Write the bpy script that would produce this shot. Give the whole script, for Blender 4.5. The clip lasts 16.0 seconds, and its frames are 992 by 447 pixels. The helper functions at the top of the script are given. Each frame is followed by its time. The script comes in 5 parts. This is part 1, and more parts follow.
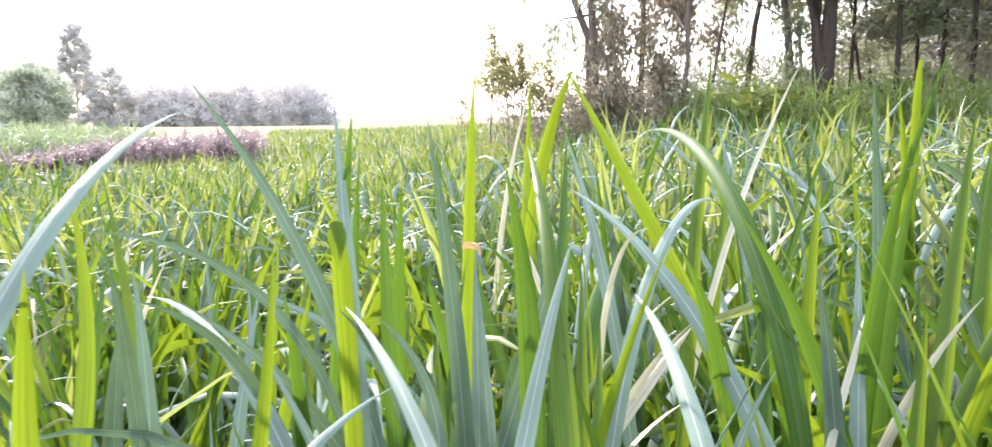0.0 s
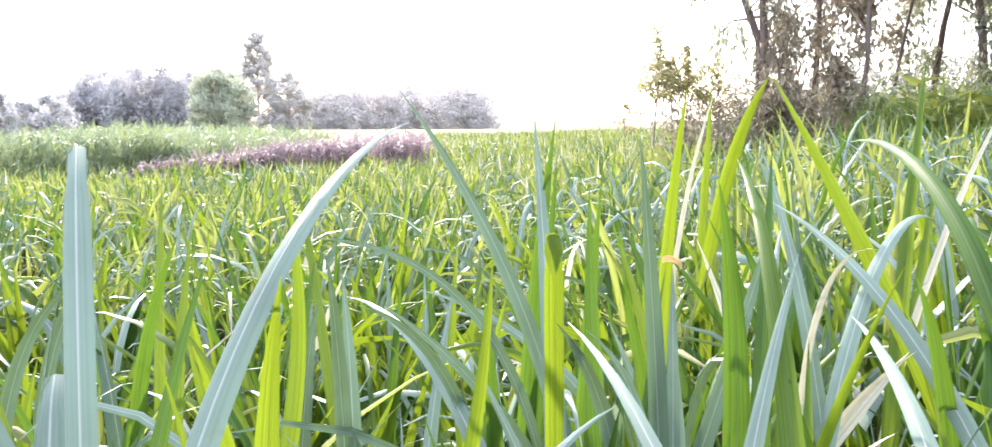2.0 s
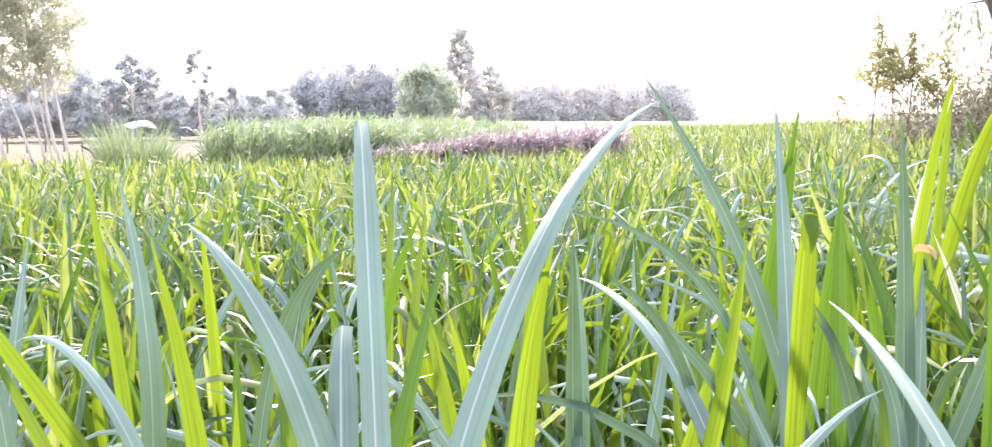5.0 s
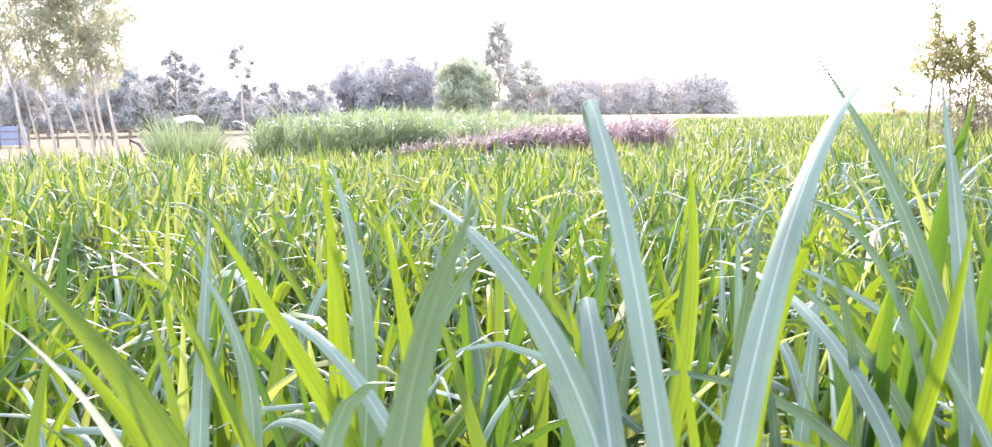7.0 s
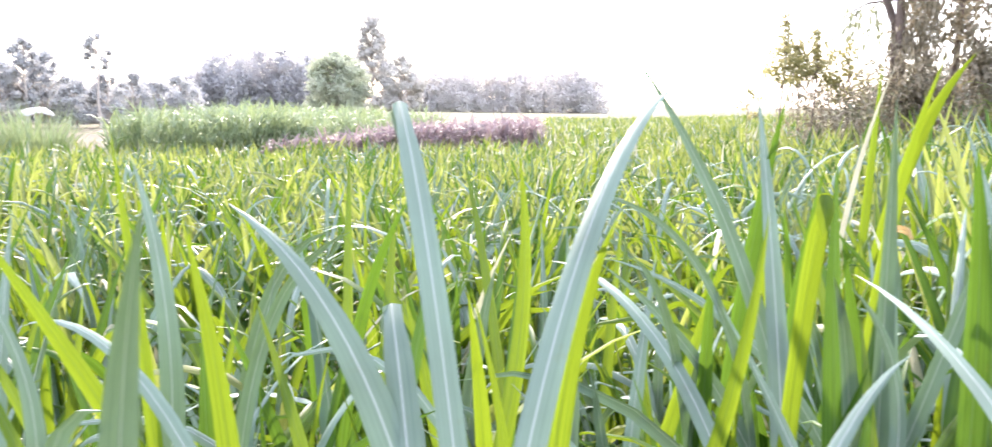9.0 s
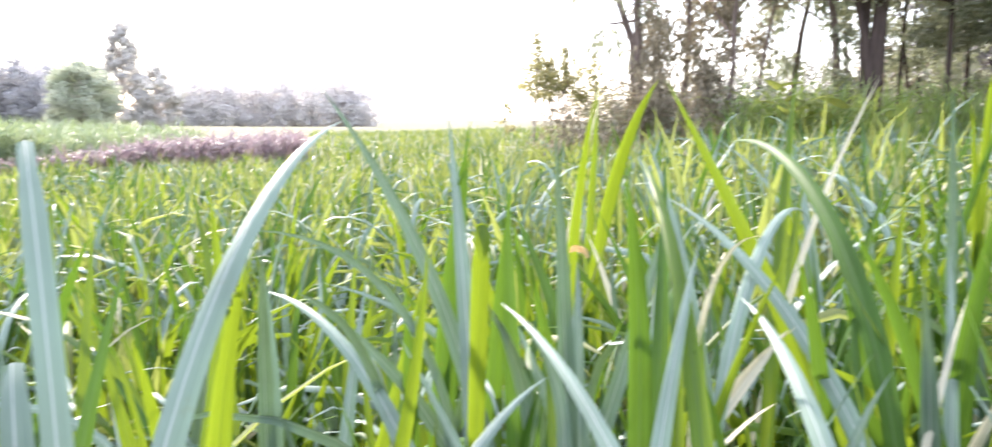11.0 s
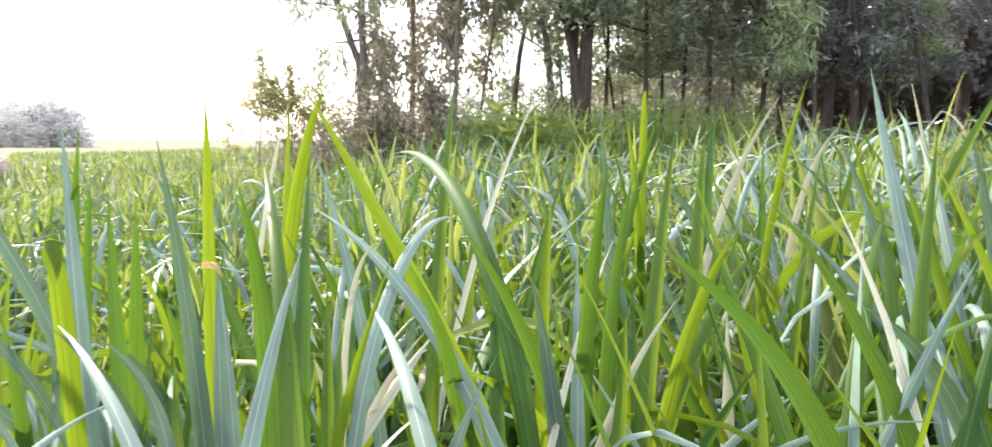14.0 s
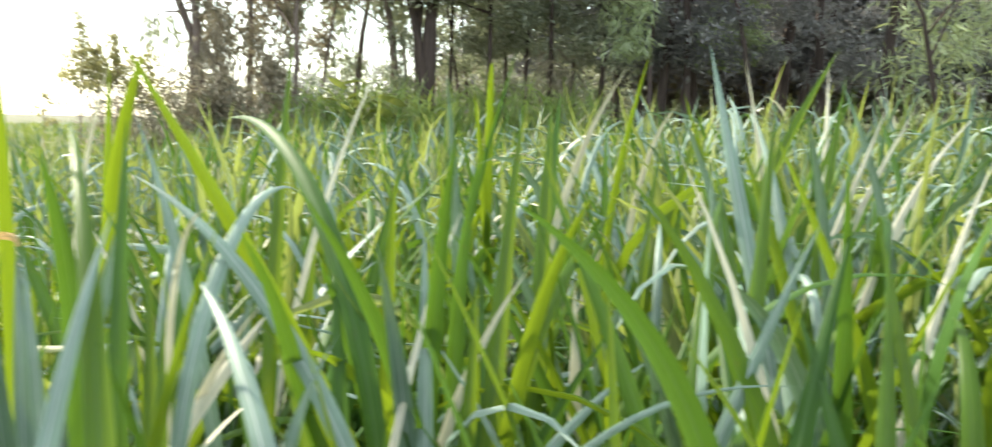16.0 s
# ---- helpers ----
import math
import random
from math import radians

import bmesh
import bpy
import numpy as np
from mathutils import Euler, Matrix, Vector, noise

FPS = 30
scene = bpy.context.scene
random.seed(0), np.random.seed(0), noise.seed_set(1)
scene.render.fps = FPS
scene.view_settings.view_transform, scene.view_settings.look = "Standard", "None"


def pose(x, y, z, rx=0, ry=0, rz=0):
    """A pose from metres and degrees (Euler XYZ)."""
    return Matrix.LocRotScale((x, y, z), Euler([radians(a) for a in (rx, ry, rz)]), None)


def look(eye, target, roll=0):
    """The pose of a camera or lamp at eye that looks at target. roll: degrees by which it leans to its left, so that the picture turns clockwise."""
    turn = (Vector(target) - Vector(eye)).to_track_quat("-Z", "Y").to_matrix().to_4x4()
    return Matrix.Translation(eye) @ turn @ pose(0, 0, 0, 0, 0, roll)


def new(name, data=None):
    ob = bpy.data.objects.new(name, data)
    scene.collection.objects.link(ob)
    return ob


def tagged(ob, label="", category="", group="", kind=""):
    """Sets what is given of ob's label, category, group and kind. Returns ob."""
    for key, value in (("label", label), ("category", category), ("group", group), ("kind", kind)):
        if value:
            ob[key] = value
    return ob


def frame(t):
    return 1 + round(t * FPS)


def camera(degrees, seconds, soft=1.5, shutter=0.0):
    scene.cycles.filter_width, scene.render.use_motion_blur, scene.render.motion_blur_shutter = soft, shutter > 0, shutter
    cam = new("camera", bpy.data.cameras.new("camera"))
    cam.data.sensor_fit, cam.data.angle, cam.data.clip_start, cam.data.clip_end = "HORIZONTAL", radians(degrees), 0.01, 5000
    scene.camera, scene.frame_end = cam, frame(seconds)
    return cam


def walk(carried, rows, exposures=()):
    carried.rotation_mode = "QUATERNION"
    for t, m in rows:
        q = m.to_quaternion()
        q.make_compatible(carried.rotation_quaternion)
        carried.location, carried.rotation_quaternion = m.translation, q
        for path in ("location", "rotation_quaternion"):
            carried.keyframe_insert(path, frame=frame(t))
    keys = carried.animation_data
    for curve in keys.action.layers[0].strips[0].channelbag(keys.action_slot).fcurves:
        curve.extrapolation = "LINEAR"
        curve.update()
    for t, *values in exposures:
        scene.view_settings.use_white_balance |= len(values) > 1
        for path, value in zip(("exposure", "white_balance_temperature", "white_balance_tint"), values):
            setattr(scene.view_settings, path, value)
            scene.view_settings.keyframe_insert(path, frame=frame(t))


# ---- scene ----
cam = camera(58.4, 16.0, soft=1.2, shutter=0.6)
PATH = [
    (0, (-0.0231, 0.0355, 1.5972), (-0.0233, 2.0211, 1.3574), -0.48),
    (0.5, (-0.0462, 0.0165, 1.6010), (-0.1242, 2.0006, 1.3618), -0.50),
    (1, (-0.0691, 0.0460, 1.6040), (-0.2619, 2.0222, 1.3641), -0.66),
    (1.5, (-0.0735, 0.0409, 1.6079), (-0.3677, 2.0050, 1.3723), -0.50),
    (2, (-0.0812, 0.0389, 1.6067), (-0.4308, 1.9947, 1.3776), -0.27),
    (2.5, (-0.0933, 0.0354, 1.6044), (-0.5242, 1.9752, 1.3775), -0.00),
    (3, (-0.1078, 0.0232, 1.6012), (-0.6397, 1.9379, 1.3752), 0.51),
    (3.5, (-0.1168, 0.0146, 1.6009), (-0.7475, 1.8991, 1.3752), 0.00),
    (4, (-0.1214, 0.0085, 1.6001), (-0.7984, 1.8765, 1.3716), -0.14),
    (6.3, (-0.1759, -0.0433, 1.5849), (-1.0164, 1.7530, 1.3269), -0.25),
    (6.5, (-0.2060, -0.0616, 1.5874), (-1.0465, 1.7349, 1.3307), -0.24),
    (7, (-0.2844, -0.0992, 1.5799), (-1.1254, 1.6970, 1.3218), -0.41),
    (7.5, (-0.3075, -0.1093, 1.5675), (-1.1319, 1.6927, 1.2967), -0.62),
    (8, (-0.2854, -0.0805, 1.5769), (-1.0631, 1.7426, 1.3094), -0.83),
    (8.2, (-0.2762, -0.0746, 1.5791), (-1.0122, 1.7664, 1.3161), -0.47),
    (10.3, (-0.1620, -0.0367, 1.5964), (-0.4603, 1.9233, 1.3335), 0.22),
    (10.5, (-0.1543, -0.0338, 1.5996), (-0.3955, 1.9355, 1.3469), 0.10),
    (11, (-0.1244, -0.0372, 1.6073), (-0.2042, 1.9477, 1.3752), 0.24),
    (11.5, (-0.0944, -0.0461, 1.6142), (0.0120, 1.9401, 1.4053), 0.55),
    (12, (-0.0788, -0.0408, 1.6181), (0.1220, 1.9406, 1.4340), 0.60),
    (12.5, (-0.0623, -0.0382, 1.6207), (0.1935, 1.9382, 1.4519), 0.60),
    (13, (-0.0296, -0.0466, 1.6161), (0.3016, 1.9185, 1.4462), 0.26),
    (13.5, (0.0155, -0.0468, 1.5996), (0.4215, 1.9035, 1.4222), 0.38),
    (14, (0.0210, -0.0233, 1.5924), (0.5167, 1.9054, 1.4070), 0.18),
    (14.5, (0.0107, 0.0005, 1.5854), (0.5963, 1.9029, 1.3906), 0.07),
    (15, (-0.0032, 0.0155, 1.5877), (0.6191, 1.9064, 1.3944), 0.04),
    (15.5, (-0.0111, 0.0314, 1.5784), (0.6770, 1.8984, 1.3760), 0.43),
    (16, (0.0374, 0.0375, 1.5684), (0.8627, 1.8455, 1.3454), 1.21),
]
walk(cam, [(t, look(eye, target, roll)) for t, eye, target, roll in PATH], exposures=[(0.0, 1.57, 6620, 17), (3.5, 1.78, 6560, 20), (7.5, 1.78, 6620, 20), (11.0, 1.64, 6620, 18), (12.5, 1.5, 6720, 14), (15.0, 1.34, 6950, 8), (16.0, 1.24, 7100, 2)])

# ---- world and sun: low hazy afternoon sun ahead of the camera ----
SUN_AZ, SUN_EL = 33.0, 37.0          # degrees to the left of +y, and above the horizon
world = bpy.data.worlds.new("world")
scene.world = world
world.use_nodes = True
wn = world.node_tree.nodes
sky = wn.new("ShaderNodeTexSky")
sky.sky_type, sky.sun_disc = "NISHITA", False
sky.sun_elevation, sky.sun_rotation = radians(SUN_EL), radians(-SUN_AZ)
sky.air_density, sky.dust_density, sky.ozone_density = 1.0, 1.0, 1.5
wn["Background"].inputs["Strength"].default_value = 0.10
world.node_tree.links.new(sky.outputs[0], wn["Background"].inputs["Color"])
# bright even haze over the whole sky
haze = wn.new("ShaderNodeBackground")
haze.inputs["Color"].default_value, haze.inputs["Strength"].default_value = (0.92, 0.95, 1.0, 1), 0.55
both = wn.new("ShaderNodeAddShader")
for k, node in enumerate((wn["Background"], haze)):
    world.node_tree.links.new(node.outputs[0], both.inputs[k])
world.node_tree.links.new(both.outputs[0], wn["World Output"].inputs["Surface"])

sun = new("sun", bpy.data.lights.new("sun", "SUN"))
sun.data.energy, sun.data.angle, sun.data.color = 3.6, radians(2.0), (1.0, 0.93, 0.82)
sun_way = Vector((-math.sin(radians(SUN_AZ)) * math.cos(radians(SUN_EL)), math.cos(radians(SUN_AZ)) * math.cos(radians(SUN_EL)), math.sin(radians(SUN_EL))))
sun.matrix_world = look(sun_way * 50, (0, 0, 0))


# ---- materials ----
def material(name):
    m = bpy.data.materials.new(name)
    m.use_nodes = True
    m.node_tree.nodes.clear()
    return m, m.node_tree.nodes, m.node_tree.links


def ramp(nodes, stops):
    r = nodes.new("ShaderNodeValToRGB")
    while len(r.color_ramp.elements) < len(stops):
        r.color_ramp.elements.new(0.5)
    for e, (at, col) in zip(r.color_ramp.elements, stops):
        e.position, e.color = at, (*col, 1)
    return r


def leaf_material(name, stops, through_colour, share, rough=0.45, spec=0.4, midrib=None, spots=0.0, scale=9.0, streaks=1.0):
    """A thin leaf: waxy surface, light passing through, hue differing from leaf to leaf, blotches and lengthwise veins."""
    m, n, l = material(name)
    geo, uv = n.new("ShaderNodeNewGeometry"), n.new("ShaderNodeUVMap")
    hue = ramp(n, stops)
    l.new(geo.outputs["Random Per Island"], hue.inputs[0])
    pos = n.new("ShaderNodeTexNoise")
    pos.inputs["Scale"].default_value, pos.inputs["Detail"].default_value = scale, 3
    l.new(geo.outputs["Position"], pos.inputs["Vector"])
    vary = n.new("ShaderNodeMix")
    vary.data_type, vary.blend_type = "RGBA", "MULTIPLY"
    vary.inputs["Factor"].default_value = 1.0
    tone = ramp(n, [(0.25, (0.72, 0.72, 0.72)), (0.75, (1.2, 1.2, 1.15))])
    l.new(pos.outputs["Fac"], tone.inputs[0])
    l.new(hue.outputs[0], vary.inputs[6])
    l.new(tone.outputs[0], vary.inputs[7])
    colour = vary.outputs[2]
    # pale and dark streaks along the leaf, different on each
    run = n.new("ShaderNodeMapping"); run.inputs["Scale"].default_value = (7.0, 0.8, 1.0)
    l.new(uv.outputs[0], run.inputs[0])
    shift = n.new("ShaderNodeCombineXYZ")
    far = n.new("ShaderNodeMath"); far.operation = "MULTIPLY"; far.inputs[1].default_value = 90.0
    l.new(geo.outputs["Random Per Island"], far.inputs[0]); l.new(far.outputs[0], shift.inputs[2]); l.new(shift.outputs[0], run.inputs["Location"])
    streak = n.new("ShaderNodeTexNoise"); streak.inputs["Scale"].default_value, streak.inputs["Detail"].default_value = 1.6, 3
    l.new(run.outputs[0], streak.inputs["Vector"])
    lines = ramp(n, [(0.3, (0.70, 0.74, 0.66)), (0.7, (1.28, 1.22, 1.2))])
    l.new(streak.outputs["Fac"], lines.inputs[0])
    lined = n.new("ShaderNodeMix"); lined.data_type, lined.blend_type = "RGBA", "MULTIPLY"
    lined.inputs[0].default_value = streaks
    l.new(colour, lined.inputs[6]); l.new(lines.outputs[0], lined.inputs[7])
    colour = lined.outputs[2]
    sep = n.new("ShaderNodeSeparateXYZ")
    l.new(uv.outputs[0], sep.inputs[0])
    if midrib:
        d = n.new("ShaderNodeMath"); d.operation = "SUBTRACT"; d.inputs[1].default_value = 0.5
        l.new(sep.outputs[0], d.inputs[0])
        a = n.new("ShaderNodeMath"); a.operation = "ABSOLUTE"; l.new(d.outputs[0], a.inputs[0])
        line = ramp(n, [(0.0, (0.75, 0.75, 0.75)), (0.055, (0.0, 0.0, 0.0))])
        l.new(a.outputs[0], line.inputs[0])
        rib = n.new("ShaderNodeMix"); rib.data_type = "RGBA"
        rib.inputs[7].default_value = (*midrib, 1)
        l.new(line.outputs[0], rib.inputs[0]); l.new(colour, rib.inputs[6])
        colour = rib.outputs[2]
    if spots:
        sp = n.new("ShaderNodeTexNoise"); sp.inputs["Scale"].default_value = 55; sp.inputs["Detail"].default_value = 4
        l.new(geo.outputs["Position"], sp.inputs["Vector"])
        lim = ramp(n, [(0.66, (0, 0, 0)), (0.74, (spots, spots, spots))])
        l.new(sp.outputs["Fac"], lim.inputs[0])
        stain = n.new("ShaderNodeMix"); stain.data_type = "RGBA"
        stain.inputs[7].default_value = (0.16, 0.12, 0.04, 1)
        l.new(lim.outputs[0], stain.inputs[0]); l.new(colour, stain.inputs[6])
        colour = stain.outputs[2]
    bsdf = n.new("ShaderNodeBsdfPrincipled")
    bsdf.inputs["Roughness"].default_value, bsdf.inputs["Specular IOR Level"].default_value = rough, spec
    l.new(colour, bsdf.inputs["Base Color"])
    # lengthwise veins as fine relief
    vein = n.new("ShaderNodeTexWave"); vein.bands_direction = "X"
    vein.inputs["Scale"].default_value, vein.inputs["Distortion"].default_value = 3.2, 0.4
    l.new(uv.outputs[0], vein.inputs["Vector"])
    bump = n.new("ShaderNodeBump"); bump.inputs["Strength"].default_value, bump.inputs["Distance"].default_value = 0.12, 0.001
    l.new(vein.outputs["Fac"], bump.inputs["Height"])
    l.new(bump.outputs[0], bsdf.inputs["Normal"])
    tr = n.new("ShaderNodeBsdfTranslucent")
    tc = n.new("ShaderNodeMix"); tc.data_type, tc.blend_type = "RGBA", "MULTIPLY"
    tc.inputs[0].default_value = 1.0
    tc.inputs[7].default_value = (*through_colour, 1)
    l.new(lines.outputs[0], tc.inputs[6])
    shine = tc.outputs[2]
    if midrib:
        thick = n.new("ShaderNodeMix"); thick.data_type, thick.blend_type = "RGBA", "MULTIPLY"
        thick.inputs[7].default_value = (0.35, 0.42, 0.3, 1)
        l.new(line.outputs[0], thick.inputs[0]); l.new(shine, thick.inputs[6])
        shine = thick.outputs[2]
    l.new(shine, tr.inputs["Color"])
    mix = n.new("ShaderNodeMixShader"); mix.inputs[0].default_value = share
    out = n.new("ShaderNodeOutputMaterial")
    l.new(bsdf.outputs[0], mix.inputs[1]); l.new(tr.outputs[0], mix.inputs[2]); l.new(mix.outputs[0], out.inputs[0])
    return m


def rough_material(name, stops, scale, rough=0.9, relief=0.02, fine=8.0, stretch=(1, 1, 1)):
    """Soil, bark, plaster: colour at two scales and relief."""
    m, n, l = material(name)
    geo = n.new("ShaderNodeTexCoord")
    mp = n.new("ShaderNodeMapping"); mp.inputs["Scale"].default_value = stretch
    l.new(geo.outputs["Object"], mp.inputs[0])
    big, small = n.new("ShaderNodeTexNoise"), n.new("ShaderNodeTexNoise")
    big.inputs["Scale"].default_value, big.inputs["Detail"].default_value = scale, 6
    small.inputs["Scale"].default_value, small.inputs["Detail"].default_value = scale * fine, 4
    l.new(mp.outputs[0], big.inputs["Vector"]); l.new(mp.outputs[0], small.inputs["Vector"])
    add = n.new("ShaderNodeMath"); add.operation = "MULTIPLY_ADD"; add.inputs[1].default_value = 0.4
    l.new(small.outputs["Fac"], add.inputs[0]); l.new(big.outputs["Fac"], add.inputs[2])
    sub = n.new("ShaderNodeMath"); sub.operation = "SUBTRACT"; sub.inputs[1].default_value = 0.2
    l.new(add.outputs[0], sub.inputs[0])
    col = ramp(n, stops)
    l.new(sub.outputs[0], col.inputs[0])
    bsdf = n.new("ShaderNodeBsdfPrincipled"); bsdf.inputs["Roughness"].default_value = rough
    bump = n.new("ShaderNodeBump"); bump.inputs["Distance"].default_value = relief
    l.new(add.outputs[0], bump.inputs["Height"]); l.new(bump.outputs[0], bsdf.inputs["Normal"])
    l.new(col.outputs[0], bsdf.inputs["Base Color"])
    out = n.new("ShaderNodeOutputMaterial"); l.new(bsdf.outputs[0], out.inputs[0])
    return m


GRASS = leaf_material("fodder grass leaf", [(0.0, (0.050, 0.130, 0.012)), (0.5, (0.072, 0.165, 0.018)), (1.0, (0.115, 0.20, 0.034))], (0.195, 0.275, 0.016), 0.46, rough=0.40, spec=0.35, midrib=(0.18, 0.28, 0.09), spots=0.4)
GREEN = leaf_material("mid green grass leaf", [(0.0, (0.030, 0.092, 0.014)), (1.0, (0.066, 0.152, 0.032))], (0.125, 0.24, 0.022), 0.32, rough=0.50, spec=0.28, midrib=(0.16, 0.26, 0.11), spots=0.3)
WAXY = leaf_material("waxy blue-green leaf", [(0.0, (0.125, 0.21, 0.168)), (1.0, (0.22, 0.305, 0.272))], (0.16, 0.27, 0.09), 0.13, rough=0.45, spec=0.45, midrib=(0.56, 0.60, 0.58), spots=0.12, streaks=0.35)
DRY = leaf_material("dry straw leaf", [(0.0, (0.52, 0.50, 0.41)), (1.0, (0.76, 0.74, 0.66))], (0.50, 0.49, 0.38), 0.25, rough=0.8, spec=0.2)
ORANGE_LEAF = leaf_material("withered orange leaf", [(0.0, (0.56, 0.38, 0.20)), (1.0, (0.64, 0.46, 0.27))], (0.55, 0.38, 0.20), 0.3, rough=0.8, spec=0.2)
PALE_GRASS = leaf_material("yellowing grass leaf", [(0.0, (0.15, 0.20, 0.06)), (1.0, (0.27, 0.31, 0.13))], (0.34, 0.40, 0.09), 0.45, rough=0.45, spec=0.35, midrib=(0.3, 0.36, 0.18), spots=0.3)
CANE = leaf_material("tall grass leaf", [(0.0, (0.20, 0.285, 0.175)), (1.0, (0.38, 0.46, 0.34))], (0.34, 0.42, 0.20), 0.3)
REED = leaf_material("reed leaf", [(0.0, (0.17, 0.28, 0.10)), (1.0, (0.33, 0.44, 0.22))], (0.42, 0.52, 0.12), 0.44)
PURPLE = leaf_material("purple grass leaf", [(0.0, (0.17, 0.12, 0.15)), (0.6, (0.37, 0.30, 0.35)), (1.0, (0.44, 0.42, 0.37))], (0.40, 0.31, 0.36), 0.32)
# The next six leaf colours are paled and greyed: haze painted into them.
HAZE_FAR_LEAF = leaf_material("far leaf paled for haze", [(0.0, (0.24, 0.26, 0.25)), (1.0, (0.34, 0.35, 0.32))], (0.50, 0.49, 0.46), 0.45, rough=0.9, spec=0.0, scale=0.5, streaks=0.3)
HAZE_BLUE_LEAF = leaf_material("haze-blue thicket leaf", [(0.0, (0.47, 0.49, 0.55)), (1.0, (0.6, 0.62, 0.64))], (0.55, 0.56, 0.585), 0.38, rough=0.9, spec=0.0, scale=0.4, streaks=0.3)
HAZE_WOOD_LEAF = leaf_material("haze-violet wood leaf", [(0.0, (0.48, 0.49, 0.56)), (1.0, (0.6, 0.61, 0.65))], (0.54, 0.54, 0.575), 0.38, rough=0.9, spec=0.0, scale=0.3, streaks=0.3)
HAZE_PLUME_LEAF = leaf_material("haze-greyed tree leaf", [(0.0, (0.64, 0.63, 0.64)), (1.0, (0.73, 0.72, 0.71))], (0.64, 0.63, 0.62), 0.38, rough=0.9, spec=0.0, scale=0.3, streaks=0.3)
HAZE_DISTANT_LEAF = leaf_material("haze-paled distant leaf", [(0.0, (0.76, 0.745, 0.78)), (1.0, (0.82, 0.805, 0.83))], (0.72, 0.7, 0.72), 0.38, rough=0.9, spec=0.0, scale=0.3, streaks=0.2)
HAZE_ROUND_LEAF = leaf_material("haze-paled green leaf", [(0.0, (0.48, 0.53, 0.44)), (1.0, (0.6, 0.65, 0.55))], (0.55, 0.6, 0.48), 0.38, rough=0.8, spec=0.1, scale=0.5, streaks=0.3)
GUM_LEAF = leaf_material("gum tree leaf", [(0.0, (0.36, 0.38, 0.30)), (1.0, (0.60, 0.60, 0.52))], (0.58, 0.60, 0.44), 0.42, scale=1.0)
GROVE_LEAF = leaf_material("grove leaf", [(0.0, (0.20, 0.215, 0.18)), (0.7, (0.32, 0.345, 0.30)), (1.0, (0.54, 0.56, 0.51))], (0.42, 0.46, 0.28), 0.36, scale=2.0)
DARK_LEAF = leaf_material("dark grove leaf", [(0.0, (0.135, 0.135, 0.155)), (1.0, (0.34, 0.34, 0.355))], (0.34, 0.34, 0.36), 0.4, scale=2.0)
BRIGHT_LEAF = leaf_material("light green leaf", [(0.0, (0.32, 0.40, 0.25)), (1.0, (0.50, 0.57, 0.42))], (0.52, 0.58, 0.26), 0.4, scale=3.0)
BROWN_LEAF = leaf_material("withered leaf", [(0.0, (0.19, 0.165, 0.135)), (1.0, (0.44, 0.39, 0.33))], (0.36, 0.32, 0.23), 0.3, rough=0.7, scale=3.0)
SHRUB_LEAF = leaf_material("shrub leaf", [(0.0, (0.17, 0.18, 0.09)), (1.0, (0.32, 0.30, 0.17))], (0.46, 0.43, 0.20), 0.46, scale=3.0)
BARK = rough_material("brown bark", [(0.2, (0.04, 0.028, 0.026)), (0.8, (0.12, 0.085, 0.078))], 3.0, relief=0.03, stretch=(4, 4, 0.6))
# Paler copy of the brown bark; haze and glare are put into its colour.
HAZED_BARK = rough_material("brown bark paled for haze", [(0.2, (0.10, 0.075, 0.07)), (0.8, (0.27, 0.205, 0.185))], 3.0, relief=0.02, stretch=(4, 4, 0.6))
PALE_BARK = rough_material("pale gum bark", [(0.2, (0.36, 0.31, 0.27)), (0.8, (0.72, 0.66, 0.60))], 2.0, relief=0.01, stretch=(3, 3, 0.7))


# ---- building helpers ----
def at(az, d, z=0.0):
    """The place d metres from the origin, az degrees to the left of +y."""
    return Vector((-math.sin(radians(az)) * d, math.cos(radians(az)) * d, z))


def link_mesh(name, verts, faces, mats, parent=None, label="", uvs=None, slots=None, smooth=True):
    me = bpy.data.meshes.new(name)
    me.from_pydata(verts, [], faces)
    for m in mats:
        me.materials.append(m)
    if uvs is not None:
        layer = me.uv_layers.new(name="UVMap")
        loops = np.empty(len(me.loops), dtype=np.int32)
        me.loops.foreach_get("vertex_index", loops)
        layer.data.foreach_set("uv", np.asarray(uvs, dtype=np.float32)[loops].ravel())
    if slots is not None:
        me.polygons.foreach_set("material_index", np.asarray(slots, dtype=np.int32))
    if smooth:
        me.polygons.foreach_set("use_smooth", np.ones(len(me.polygons), dtype=bool))
    ob = new(name, me)
    if parent:
        ob.parent = parent
    if label:
        tagged(ob, label)
    return ob


def thing(name, place, label, category, group="", kind=""):
    ob = new(name)
    ob.location = place
    return tagged(ob, label, category, group, kind)


